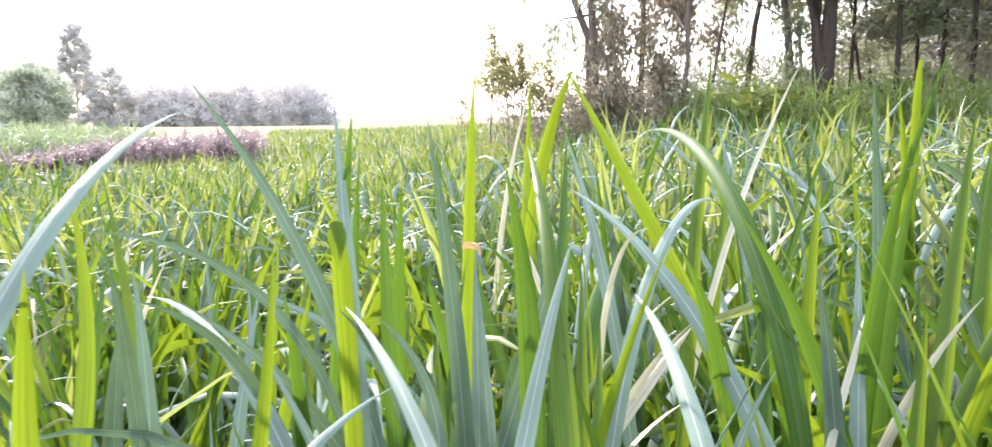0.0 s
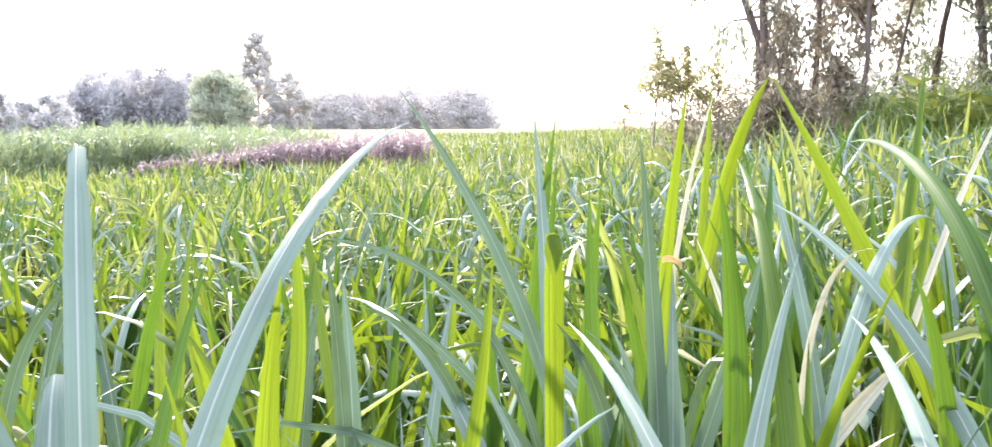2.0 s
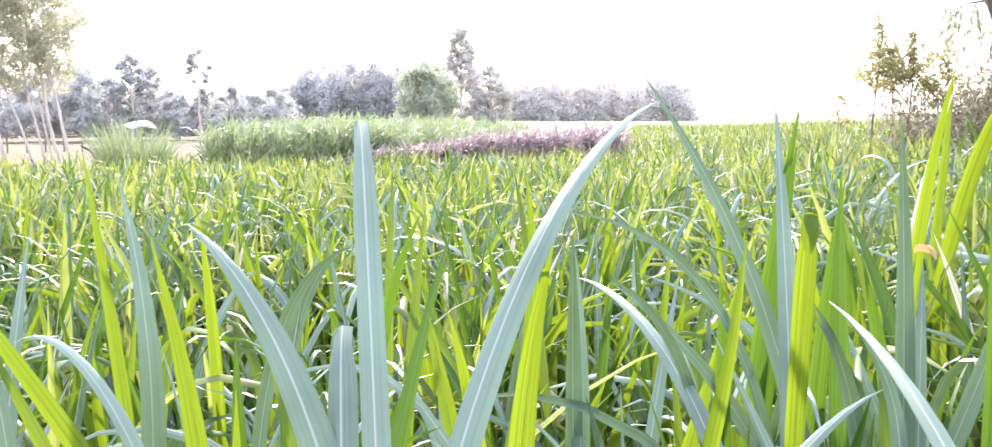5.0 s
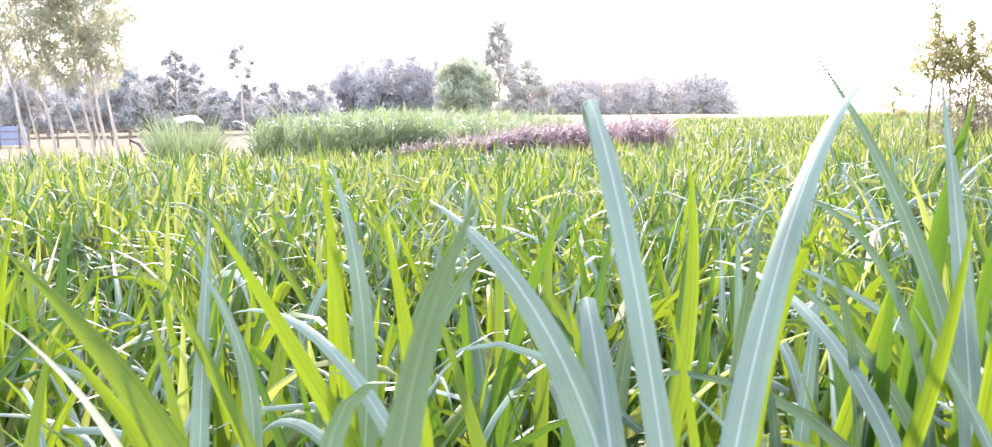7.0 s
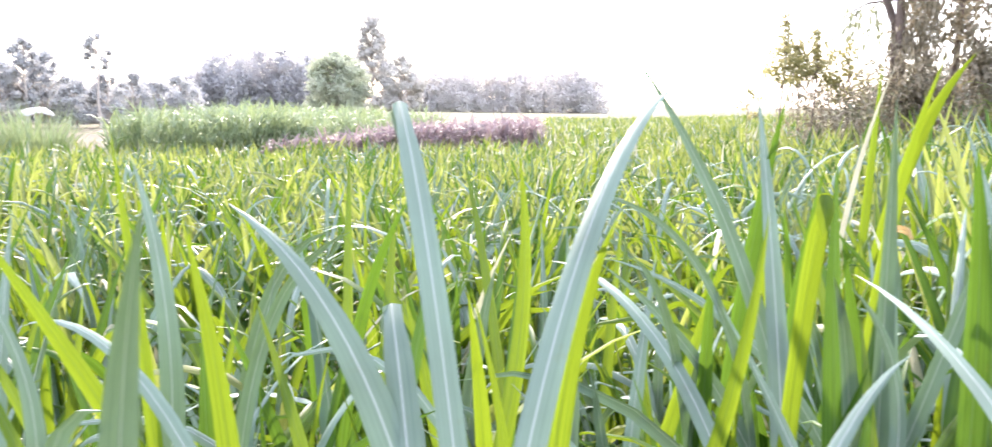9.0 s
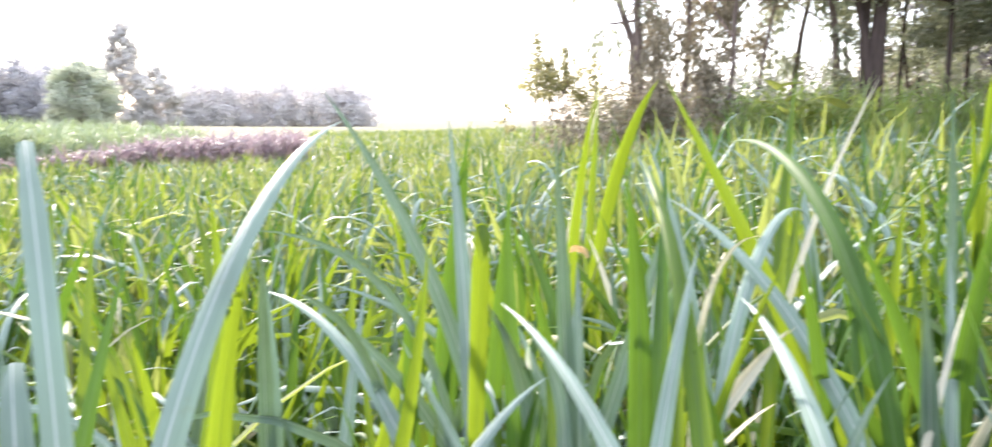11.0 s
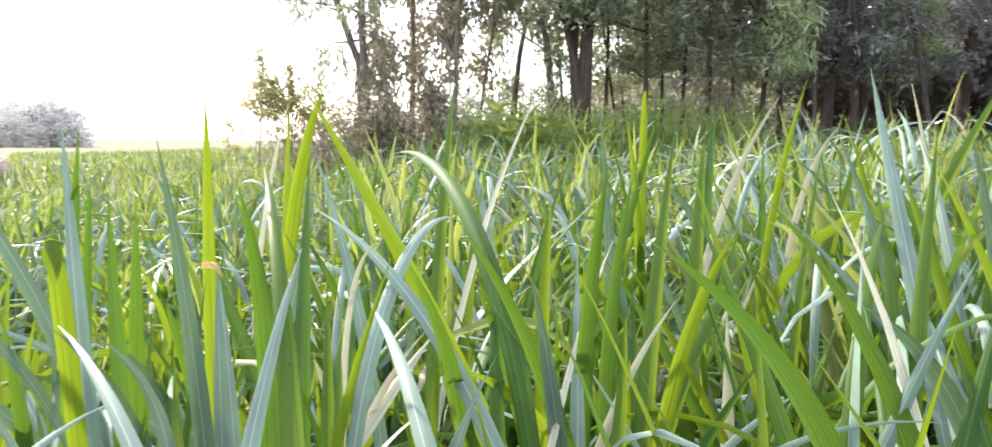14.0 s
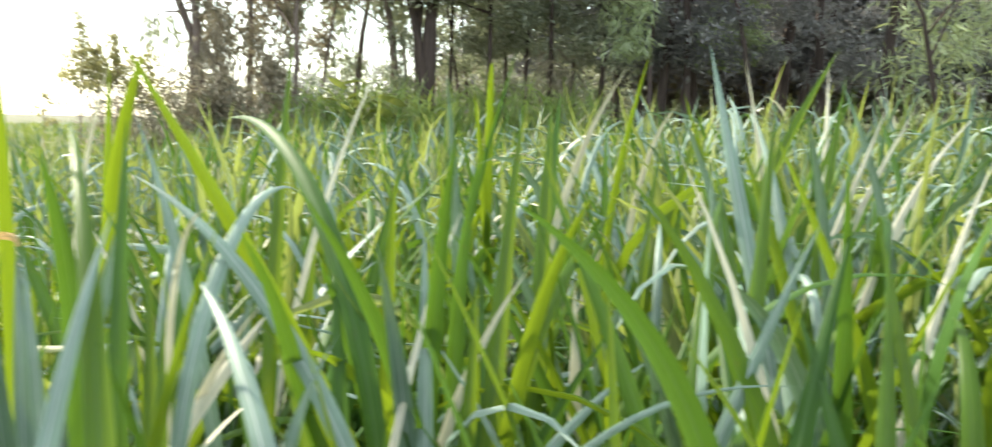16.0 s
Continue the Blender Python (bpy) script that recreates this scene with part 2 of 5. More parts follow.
def blade_mesh(base, az, lean, bend, length, width, twist, turn, segs, fold=0.28, power=1.6, taper=1.9):
    """Many ribbon leaves at once, three points across with a folded midrib: points, faces, uv. All but segs are arrays with a value a leaf."""
    n = len(az)
    s = np.linspace(0, 1, segs + 1)
    phi = lean[:, None] + bend[:, None] * s[None, :] ** power
    mid = (phi[:, 1:] + phi[:, :-1]) / 2
    step = (length / segs)[:, None]
    r = np.concatenate([np.zeros((n, 1)), np.cumsum(np.sin(mid) * step, 1)], 1)
    z = np.concatenate([np.zeros((n, 1)), np.cumsum(np.cos(mid) * step, 1)], 1)
    h = np.stack([-np.sin(az), np.cos(az), np.zeros(n)], 1)
    side0 = np.stack([np.cos(az), np.sin(az), np.zeros(n)], 1)
    centre = base[:, None, :] + r[:, :, None] * h[:, None, :]
    centre[:, :, 2] += z
    norm = np.cos(phi)[:, :, None] * h[:, None, :]
    norm[:, :, 2] = -np.sin(phi)
    a = twist[:, None] + turn[:, None] * s[None, :]
    side = np.cos(a)[:, :, None] * side0[:, None, :] + np.sin(a)[:, :, None] * norm
    up = -np.sin(a)[:, :, None] * side0[:, None, :] + np.cos(a)[:, :, None] * norm
    prof = np.where(s < 0.3, 0.55 + 0.45 * s / 0.3, 1 - (np.clip(s - 0.3, 0, 1) / 0.7) ** taper)
    w = width[:, None] * np.maximum(prof, 0.02)[None, :] / 2
    left, right = centre - side * w[:, :, None], centre + side * w[:, :, None]
    spine = centre - up * (w * 2 * fold)[:, :, None]
    pts = np.stack([left, spine, right], 2).reshape(-1, 3)
    k = (np.arange(n) * (segs + 1) * 3)[:, None, None] + (np.arange(segs) * 3)[None, :, None]
    q1 = k + np.array([0, 1, 4, 3])[None, None, :]
    q2 = k + np.array([1, 2, 5, 4])[None, None, :]
    faces = np.stack([q1, q2], 2).reshape(-1, 4)
    uv = np.stack(np.broadcast_arrays(np.array([0, 0.5, 1.0])[None, None, :], s[None, :, None]), -1)
    uv = np.broadcast_to(uv, (n, segs + 1, 3, 2)).reshape(-1, 2)
    return pts, faces, uv


def blade_object(name, leaves, segs, mats, slot=None, **more):
    pts, faces, uv = blade_mesh(*leaves, segs)
    slots = None if slot is None else np.repeat(slot, segs * 2)
    return link_mesh(name, pts.tolist(), faces.tolist(), mats, uvs=uv, slots=slots, **more)


class Wood:
    """Collects tapered tubes and the ends of the twigs of one plant."""

    def __init__(self, rng):
        self.rng, self.verts, self.faces, self.tips = rng, [], [], []

    def tube(self, pts, radii, sides=7):
        start = len(self.verts)
        for i, (p, r) in enumerate(zip(pts, radii)):
            d = (pts[min(i + 1, len(pts) - 1)] - pts[max(i - 1, 0)]).normalized()
            u = d.orthogonal().normalized()
            v = d.cross(u)
            for j in range(sides):
                a = 2 * math.pi * j / sides
                self.verts.append(p + (u * math.cos(a) + v * math.sin(a)) * r * (1 + 0.12 * math.sin(3 * a + i * 1.3)))
        for i in range(len(pts) - 1):
            for j in range(sides):
                a, b = start + i * sides + j, start + i * sides + (j + 1) % sides
                self.faces.append((a, b, b + sides, a + sides))

    def limb(self, p, d, length, r, depth, wander=0.25, rise=0.1, forks=3, first=0.35, spread=0.9):
        rng, pts, radii = self.rng, [p.copy()], [r]
        n = max(4, int(length / 0.35)) if depth > 0 else 4
        n = min(n, 9)
        d = d.normalized()
        for i in range(n):
            d = (d + Vector(rng.normal(0, wander / 2, 3)) + Vector((0, 0, rise / n * 2))).normalized()
            pts.append(pts[-1] + d * (length / n))
            radii.append(r * (1 - 0.75 * (i + 1) / n))
        self.tube(pts, radii, 8 if depth > 1 else 5)
        if depth == 0:
            self.tips += [(pts[i], d) for i in range(2, len(pts))]
            return
        for i in range(forks):
            f = first + (1 - first) * (i + rng.uniform(0.2, 0.9)) / forks
            k = min(int(f * n), n - 1)
            q = pts[k].lerp(pts[k + 1], f * n - k)
            ang = rng.uniform(0, 2 * math.pi)
            u = d.orthogonal().normalized()
            v = d.cross(u)
            out = (u * math.cos(ang) + v * math.sin(ang)) * spread + d * rng.uniform(0.3, 0.9)
            self.limb(q, out, length * rng.uniform(0.35, 0.6) * (1.15 - 0.5 * f), radii[k] * 0.6, depth - 1, wander, rise, forks, 0.3, spread)
        self.tips.append((pts[-1], d))


def leaf_cloud(rng, tips, per, size, ratio, sigma, droop, flat=0.6):
    """Folded pointed leaves scattered in clumps about the twig ends."""
    t = np.array([tuple(p) for p, _ in tips])
    n = len(t) * per
    c = np.repeat(t, per, 0) + rng.normal(0, 1, (n, 3)) * np.array([sigma, sigma, sigma * flat])
    az = rng.uniform(0, 2 * np.pi, n)
    lean = rng.normal(droop, 0.45, n)
    ln = size * rng.uniform(0.6, 1.3, n)
    h = np.stack([-np.sin(az), np.cos(az), np.zeros(n)], 1)
    d = np.sin(lean)[:, None] * h
    d[:, 2] = np.cos(lean)
    roll = rng.uniform(-1.2, 1.2, n)
    s0 = np.stack([np.cos(az), np.sin(az), np.zeros(n)], 1)
    nn = np.cross(s0, d)
    side = np.cos(roll)[:, None] * s0 + np.sin(roll)[:, None] * nn
    w = (ln * ratio / 2)[:, None]
    up = np.cross(side, d)
    a, b = c, c + d * ln[:, None]
    m = c + d * (ln * 0.45)[:, None] + up * w * 0.25
    pts = np.stack([a, m - side * w, b, m + side * w], 1).reshape(-1, 3)
    k = (np.arange(n) * 4)[:, None]
    faces = np.concatenate([k + [0, 1, 2], k + [0, 2, 3]], 1).reshape(-1, 3)
    uv = np.tile(np.array([[0.5, 0], [0, 0.45], [0.5, 1], [1, 0.45]]), (n, 1))
    return pts.tolist(), faces.tolist(), uv


def leaf_shell(rng, lobes, count, size, ratio=0.6, rough=0.55, droop=0.35, fuzz=0.26):
    """Leaves over the surface of rounded lobes (x, y, z, radius, radius upwards), facing outwards and hanging a little."""
    lobes = np.array(lobes, dtype=float)
    area = lobes[:, 3] * (lobes[:, 3] + lobes[:, 4])
    k = rng.choice(len(lobes), count, p=area / area.sum())
    u = rng.normal(0, 1, (count, 3))
    u /= np.linalg.norm(u, axis=1)[:, None]
    c = lobes[k, :3] + u * lobes[k][:, [3, 3, 4]] * np.abs(rng.normal(0.85, fuzz, count))[:, None]
    n = u + rng.normal(0, rough, (count, 3))
    n /= np.linalg.norm(n, axis=1)[:, None]
    d = rng.normal(0, 1, (count, 3)) + np.array([0, 0, -droop * 2])
    d -= (d * n).sum(1)[:, None] * n
    d /= np.linalg.norm(d, axis=1)[:, None]
    side = np.cross(n, d)
    ln = (size * rng.uniform(0.6, 1.3, count))[:, None]
    w = ln * ratio / 2
    m = c + d * ln * 0.45 - n * w * 0.25
    pts = np.stack([c, m - side * w, c + d * ln, m + side * w], 1).reshape(-1, 3)
    q = (np.arange(count) * 4)[:, None]
    faces = np.concatenate([q + [0, 1, 2], q + [0, 2, 3]], 1).reshape(-1, 3)
    uv = np.tile(np.array([[0.5, 0], [0, 0.45], [0.5, 1], [1, 0.45]]), (count, 1))
    return pts.tolist(), faces.tolist(), uv


def crown_lobes(rng, z0, z1, wide, count, lobe, shape="round", x=0.0, y=0.0):
    """Lobes inside a crown between two heights: round, cone or plume."""
    out = []
    for i in range(count):
        f = (i + rng.uniform(0, 1)) / count
        z = z0 + (z1 - z0) * f
        a, reach = rng.uniform(0, 2 * math.pi), {"round": math.sqrt(max(0.02, 1 - (2 * f - 0.9) ** 2)), "cone": 1.0 - 0.85 * f, "plume": 0.45 + 0.55 * math.sin(math.pi * min(1, f * 1.1))}[shape]
        r = lobe * rng.uniform(0.7, 1.25) * (0.55 + 0.45 * reach)
        q = max(0.0, wide * reach - r * 0.5) * rng.uniform(0.1, 1) ** 0.4
        out.append((x + math.cos(a) * q, y + math.sin(a) * q, min(z, z1 - r * 0.6), r, r * rng.uniform(0.6, 0.9)))
    return out


def crown_tree(name, place, label, leaf, bark, seed, lobes, count, size, radius, first=0.3, lean=0.0, group="", category="tree", **more):
    """A tree whose limbs run from one stem out to rounded clumps of leaves."""
    rng = np.random.default_rng(seed)
    wood = Wood(rng)
    high = max(b[2] for b in lobes)
    stem = [Vector((lean * z + 0.04 * math.sin(z * 1.7 + seed), 0.03 * math.sin(z * 1.3 + seed), z)) for z in np.linspace(-0.1, high, 12)]
    wood.tube(stem, [radius * (1.15 - 0.95 * i / 11) for i in range(12)], 8)
    for cx, cy, cz, r, _ in lobes:
        z = max(first * high, cz - 0.35 * (abs(cx - lean * cz) + abs(cy)) - r)
        p, q = Vector((lean * z, 0, z)), Vector((cx, cy, cz))
        mid = p.lerp(q, 0.5) + Vector((0, 0, 0.12 * (q - p).length))
        wood.tube([p, mid, q], [radius * 0.36, radius * 0.26, radius * 0.1], 5)
    top = thing(name, place, label, category, group)
    link_mesh("trunk", wood.verts, wood.faces, [bark], top)
    p, f, uv = leaf_shell(rng, lobes, count, size, **more)
    link_mesh("crown", p, f, [leaf], top, uvs=uv, smooth=False)
    return top


def tree(name, place, height, radius, label, leaf, bark=BARK, seed=1, stems=1, lean=(0, 0), depth=2, forks=4, first=0.4, spread=0.9,
         rise=0.15, wander=0.2, per=14, size=0.14, ratio=0.35, sigma=0.22, droop=2.0, group="", category="tree", splay=0.12, flat=0.6, keep=0.55, cloak=()):
    rng = np.random.default_rng(seed)
    wood = Wood(rng)
    for i in range(stems):
        a = rng.uniform(0, 6.28)
        off = Vector((math.cos(a), math.sin(a), 0)) * (radius * 1.1 if stems > 1 else 0)
        d = Vector((lean[0], lean[1], 1)) + off.normalized() * (splay if stems > 1 else 0)
        wood.limb(off + Vector((0, 0, -0.15)), d, height * (1 if i == 0 else rng.uniform(0.75, 0.95)), radius, depth, wander, rise, forks, first, spread)
    for z0, z1, wide, count in cloak:
        for _ in range(count):
            a, r, z = rng.uniform(0, 6.28), wide * math.sqrt(rng.uniform(0.02, 1)), rng.uniform(z0, z1)
            wood.tips.append((Vector((lean[0] * z + math.cos(a) * r, lean[1] * z + math.sin(a) * r, z)), Vector((0, 0, 1))))
    top = thing(name, place, label, category, group)
    link_mesh("trunk", wood.verts, wood.faces, [bark], top)
    if per:
        bunches = [t for t in wood.tips if rng.uniform() < keep]
        p, f, uv = leaf_cloud(rng, bunches, int(per * 0.94 / keep), size, ratio, sigma, droop, flat)
        link_mesh("crown", p, f, [leaf], top, uvs=uv, smooth=False)
    return top


# ---- ground: one sheet to the horizon ----
def ground():
    m, n, l = material("field soil and stubble")
    geo = n.new("ShaderNodeNewGeometry")
    big, small = n.new("ShaderNodeTexNoise"), n.new("ShaderNodeTexNoise")
    big.inputs["Scale"].default_value, big.inputs["Detail"].default_value = 0.12, 5
    small.inputs["Scale"].default_value, small.inputs["Detail"].default_value = 6.0, 6
    l.new(geo.outputs["Position"], big.inputs["Vector"]); l.new(geo.outputs["Position"], small.inputs["Vector"])
    soil = ramp(n, [(0.3, (0.04, 0.03, 0.02)), (0.7, (0.09, 0.07, 0.05))])
    l.new(small.outputs["Fac"], soil.inputs[0])
    dry = ramp(n, [(0.3, (0.118, 0.090, 0.066)), (0.52, (0.135, 0.112, 0.074)), (0.7, (0.108, 0.112, 0.058))])
    l.new(big.outputs["Fac"], dry.inputs[0])
    # the crop stands on bare soil; stubble begins where it ends
    dist = n.new("ShaderNodeVectorMath"); dist.operation = "LENGTH"
    l.new(geo.outputs["Position"], dist.inputs[0])
    edge = n.new("ShaderNodeMapRange"); edge.inputs["From Min"].default_value, edge.inputs["From Max"].default_value = 15, 20
    l.new(dist.outputs["Value"], edge.inputs["Value"])
    mix = n.new("ShaderNodeMix"); mix.data_type = "RGBA"
    l.new(edge.outputs[0], mix.inputs[0]); l.new(soil.outputs[0], mix.inputs[6]); l.new(dry.outputs[0], mix.inputs[7])
    # bleached straw on the harvested fields farther out
    out_there = n.new("ShaderNodeMapRange"); out_there.inputs["From Min"].default_value, out_there.inputs["From Max"].default_value = 45, 130
    l.new(dist.outputs["Value"], out_there.inputs["Value"])
    straw = ramp(n, [(0.3, (0.15, 0.145, 0.085)), (0.7, (0.19, 0.185, 0.115))])
    l.new(big.outputs["Fac"], straw.inputs[0])
    field = n.new("ShaderNodeMix"); field.data_type = "RGBA"
    l.new(out_there.outputs[0], field.inputs[0]); l.new(mix.outputs[2], field.inputs[6]); l.new(straw.outputs[0], field.inputs[7])
    bsdf = n.new("ShaderNodeBsdfPrincipled"); bsdf.inputs["Roughness"].default_value = 0.95
    bump = n.new("ShaderNodeBump"); bump.inputs["Distance"].default_value = 0.05
    l.new(small.outputs["Fac"], bump.inputs["Height"]); l.new(bump.outputs[0], bsdf.inputs["Normal"])
    l.new(field.outputs[2], bsdf.inputs["Base Color"])
    out = n.new("ShaderNodeOutputMaterial"); l.new(bsdf.outputs[0], out.inputs[0])
    rings = [0.0, 1, 2, 3, 4, 6, 8, 10, 13, 16, 20, 26, 34, 45, 60, 90, 140, 250, 500, 1000, 2500]
    verts, faces, sides = [], [], 72
    for r in rings:
        for j in range(sides):
            a = 2 * math.pi * j / sides
            x, y = math.sin(a) * r, math.cos(a) * r
            verts.append((x, y, 0.05 * noise.noise((x * 0.4, y * 0.4, 0)) if r < 30 else 0.0))
    for i in range(len(rings) - 1):
        for j in range(sides):
            a, b = i * sides + j, i * sides + (j + 1) % sides
            faces.append((a, b, b + sides, a + sides))
    return tagged(link_mesh("ground", verts, faces, [m]), "flat field soil with dry pale stubble beyond the crop", "ground", kind="structure")


ground()


# ---- the crop of fodder grass round the camera ----
def canopy(x, y):
    """Height of the crop, in metres: taller to the right, lower far off on the left, and opened up right before the camera."""
    d = np.hypot(x, y)
    az = np.degrees(np.arctan2(-x, y))
    side = np.clip((9 - az) / 22, 0, 1)
    left = 1.10 - 0.20 * np.clip((d - 3) / 9, 0, 1)
    right = 1.30 + 0.24 * np.clip((d - 1.5) / 6, 0, 1)
    far_right = 0.18 * np.clip((-27 - az) / 12, 0, 1)
    return (left * (1 - side) + right * side + far_right) * (1.06 - 0.06 * np.clip((d - 1.6) / 1.2, 0, 1))


def crop(name, rng, r0, r1, az0, az1, per_m2, segs, wide=1.0, dry=0.035, waxy=0.30, yellow=0.15, green=0.44):
    area = math.radians(az1 - az0) * (r1 * r1 - r0 * r0) / 2
    clumps = max(1, int(area * 5))
    d = np.sqrt(rng.uniform(r0 * r0, r1 * r1, clumps))
    a = np.radians(rng.uniform(az0, az1, clumps))
    cx, cy = -np.sin(a) * d, np.cos(a) * d
    each = max(1, int(per_m2 / 5))
    n = clumps * each
    x = np.repeat(cx, each) + rng.normal(0, 0.13, n)
    y = np.repeat(cy, each) + rng.normal(0, 0.13, n)
    keep = np.hypot(x, y) > r0
    x, y = x[keep], y[keep]
    n = len(x)
    top = np.minimum(canopy(x, y) * rng.normal(1, 0.10, n).clip(0.6, 1.24), 1.26 + 0.12 * np.hypot(x, y) + 0.14 * np.clip((-28 - np.degrees(np.arctan2(-x, y))) / 10, 0, 1))
    z = rng.uniform(0.0, 0.5, n) * top
    lean = rng.normal(0.20, 0.12, n).clip(0.02, 0.6)
    arch = rng.uniform(0, 1, n)
    bend = np.where(arch < 0.6, rng.uniform(0.05, 0.6, n), rng.uniform(0.8, 2.7, n))
    length = ((top - z) / np.maximum(1 - 0.10 * bend, 0.7)).clip(0.35, 1.2)
    width = rng.normal(0.035, 0.008, n).clip(0.012, 0.050) * wide
    leaves = (np.stack([x, y, z], 1), rng.uniform(0, 2 * np.pi, n), lean, bend, length, width, rng.normal(0, 0.6, n), rng.normal(0, 0.8, n))
    pick = rng.uniform(0, 1, n)
    pale = waxy * np.where(arch < 0.6, 0.65, 1.5)
    slot = np.where(pick < dry, 1, np.where(pick < dry + pale, 2, np.where(pick < green, 3, np.where(pick > 1 - yellow, 4, 0))))
    return tagged(blade_object(name, leaves, segs, [GRASS, DRY, WAXY, GREEN, PALE_GRASS], slot), "dense green fodder grass crop with upright and arching leaves", "grass", kind="stuff")


def crop_stems(name, rng, r0, r1, az0, az1, per_m2):
    """Upright stems and dead sheaths below the leaves."""
    n = int(math.radians(az1 - az0) * (r1 * r1 - r0 * r0) / 2 * per_m2)
    d, a = np.sqrt(rng.uniform(r0 * r0, r1 * r1, n)), np.radians(rng.uniform(az0, az1, n))
    x, y = -np.sin(a) * d, np.cos(a) * d
    leaves = (np.stack([x, y, np.full(n, -0.02)], 1), rng.uniform(0, 2 * np.pi, n), rng.normal(0.05, 0.05, n), rng.uniform(0, 0.2, n), canopy(x, y) * rng.uniform(0.5, 0.75, n),
              rng.uniform(0.008, 0.016, n), rng.uniform(-1.5, 1.5, n), rng.normal(0, 0.5, n))
    return tagged(blade_object(name, leaves, 3, [GREEN, DRY], (rng.uniform(0, 1, n) < 0.12).astype(int)), "upright grass stems with dead sheaths below the leaves", "grass stems", kind="stuff")


rng = np.random.default_rng(11)
crop("fodder_grass", rng, 0.9, 2.2, -66, -4, 80, 10, 1.05, 0.012, 0.12, 0.0, 0.55)
crop("fodder_grass", rng, 0.9, 2.2, -4, 68, 85, 10, 1.05, 0.01, 0.30, 0.04, 0.56)
crop("fodder_grass", rng, 1.2, 3.0, -66, 6, 45, 8, 1.1, 0.012, 0.14, 0.04, 0.58)
# More pale leaves farther off and rightwards: haze and sunlight put into the mix.
crop("fodder_grass", rng, 2.2, 4.5, 5, 68, 100, 8, 1.15, 0.012, 0.24, 0.14, 0.38)
crop("fodder_grass", rng, 2.2, 4.5, -66, 5, 95, 8, 1.15, 0.02, 0.23, 0.30)
crop("fodder_grass", rng, 4.5, 9.0, 5, 64, 100, 6, 1.30, 0.01, 0.24, 0.40)
crop("fodder_grass", rng, 4.5, 9.0, -62, 5, 92, 6, 1.30, 0.02, 0.32, 0.70)
crop("fodder_grass", rng, 9.0, 13.5, 0, 62, 85, 4, 1.4, 0.03, 0.22, 0.55)
crop("fodder_grass", rng, 9.0, 13.5, -58, 0, 80, 4, 1.4, 0.03, 0.20, 0.82)
crop("fodder_grass", rng, 13.5, 17.5, -2, 62, 70, 4, 1.4, 0.10, 0.20, 0.50)
crop("fodder_grass", rng, 17.5, 27.0, -2, 15, 55, 3, 1.7, 0.10, 0.20, 0.50)
crop("fodder_grass", rng, 27.0, 60.0, -2, 14, 34, 3, 2.2, 0.12, 0.16, 0.6)
# Unseen crop behind the camera, added to hold off low light from behind.
crop("fodder_grass", rng, 3.2, 9.0, 66, 296, 45, 4, 1.5)
crop("fodder_grass", rng, 0.95, 3.2, 68, 294, 90, 6, 1.2)


def low_leaves(name, rng, r0, r1, az0, az1, per_m2):
    """Shorter leaves low on the stems, which close the gaps between the tall ones."""
    n = int(math.radians(az1 - az0) * (r1 * r1 - r0 * r0) / 2 * per_m2)
    d, a = np.sqrt(rng.uniform(r0 * r0, r1 * r1, n)), np.radians(rng.uniform(az0, az1, n))
    x, y = -np.sin(a) * d, np.cos(a) * d
    top = canopy(x, y)
    leaves = (np.stack([x, y, rng.uniform(0.0, 0.4, n) * top], 1), rng.uniform(0, 2 * np.pi, n), rng.normal(0.3, 0.2, n), rng.uniform(0.2, 2.0, n), rng.uniform(0.3, 0.5, n) * top,
              rng.uniform(0.016, 0.032, n), rng.normal(0, 0.7, n), rng.normal(0, 0.7, n))
    return tagged(blade_object(name, leaves, 6, [GREEN, DRY], (rng.uniform(0, 1, n) < 0.04).astype(int)), "shaded lower leaves inside the fodder grass crop", "grass", kind="stuff")


def arching_leaves(name, rng, r0, r1, az0, az1, per_m2, wide=1.0, long=1.0, dry=0.05, low=0.35, green=0.5):
    """Narrow old leaves that arch over and hang, pale on their upper side."""
    n = int(math.radians(az1 - az0) * (r1 * r1 - r0 * r0) / 2 * per_m2)
    d, a = np.sqrt(rng.uniform(r0 * r0, r1 * r1, n)), np.radians(rng.uniform(az0, az1, n))
    x, y = -np.sin(a) * d, np.cos(a) * d
    leaves = (np.stack([x, y, rng.uniform(low, low + 0.37, n) * canopy(x, y)], 1), rng.uniform(0, 2 * np.pi, n), rng.normal(0.35, 0.2, n), rng.uniform(1.3, 2.8, n), rng.uniform(0.3, 0.6, n) * long,
              rng.uniform(0.009, 0.024, n) * wide, rng.normal(0, 0.4, n), rng.normal(0, 0.5, n))
    return tagged(blade_object(name, leaves, 8, [WAXY, DRY, GREEN], np.where(rng.uniform(0, 1, n) < dry, 1, np.where(rng.uniform(0, 1, n) < green, 2, 0))), "narrow pale grass leaves arching over inside the crop", "grass", kind="stuff")


arching_leaves("arching_grass", rng, 0.95, 6.0, -66, 68, 30)
arching_leaves("arching_grass", rng, 2.0, 8.5, -62, 12, 11, 1.45, 1.3, 0.08, 0.48, 0.1)
arching_leaves("arching_grass", rng, 2.0, 7.0, 12, 64, 4, 1.3, 1.2, 0.15, 0.45)
arching_leaves("arching_grass", rng, 0.95, 1.9, 0, 44, 16, 1.6, 1.25, 0.03, 0.50, 0.12)
low_leaves("low_grass", rng, 0.9, 5.0, -66, 68, 190)
low_leaves("low_grass", rng, 0.85, 2.6, -66, 10, 140)
crop_stems("grass_stems", rng, 0.85, 4.5, -66, 68, 45)


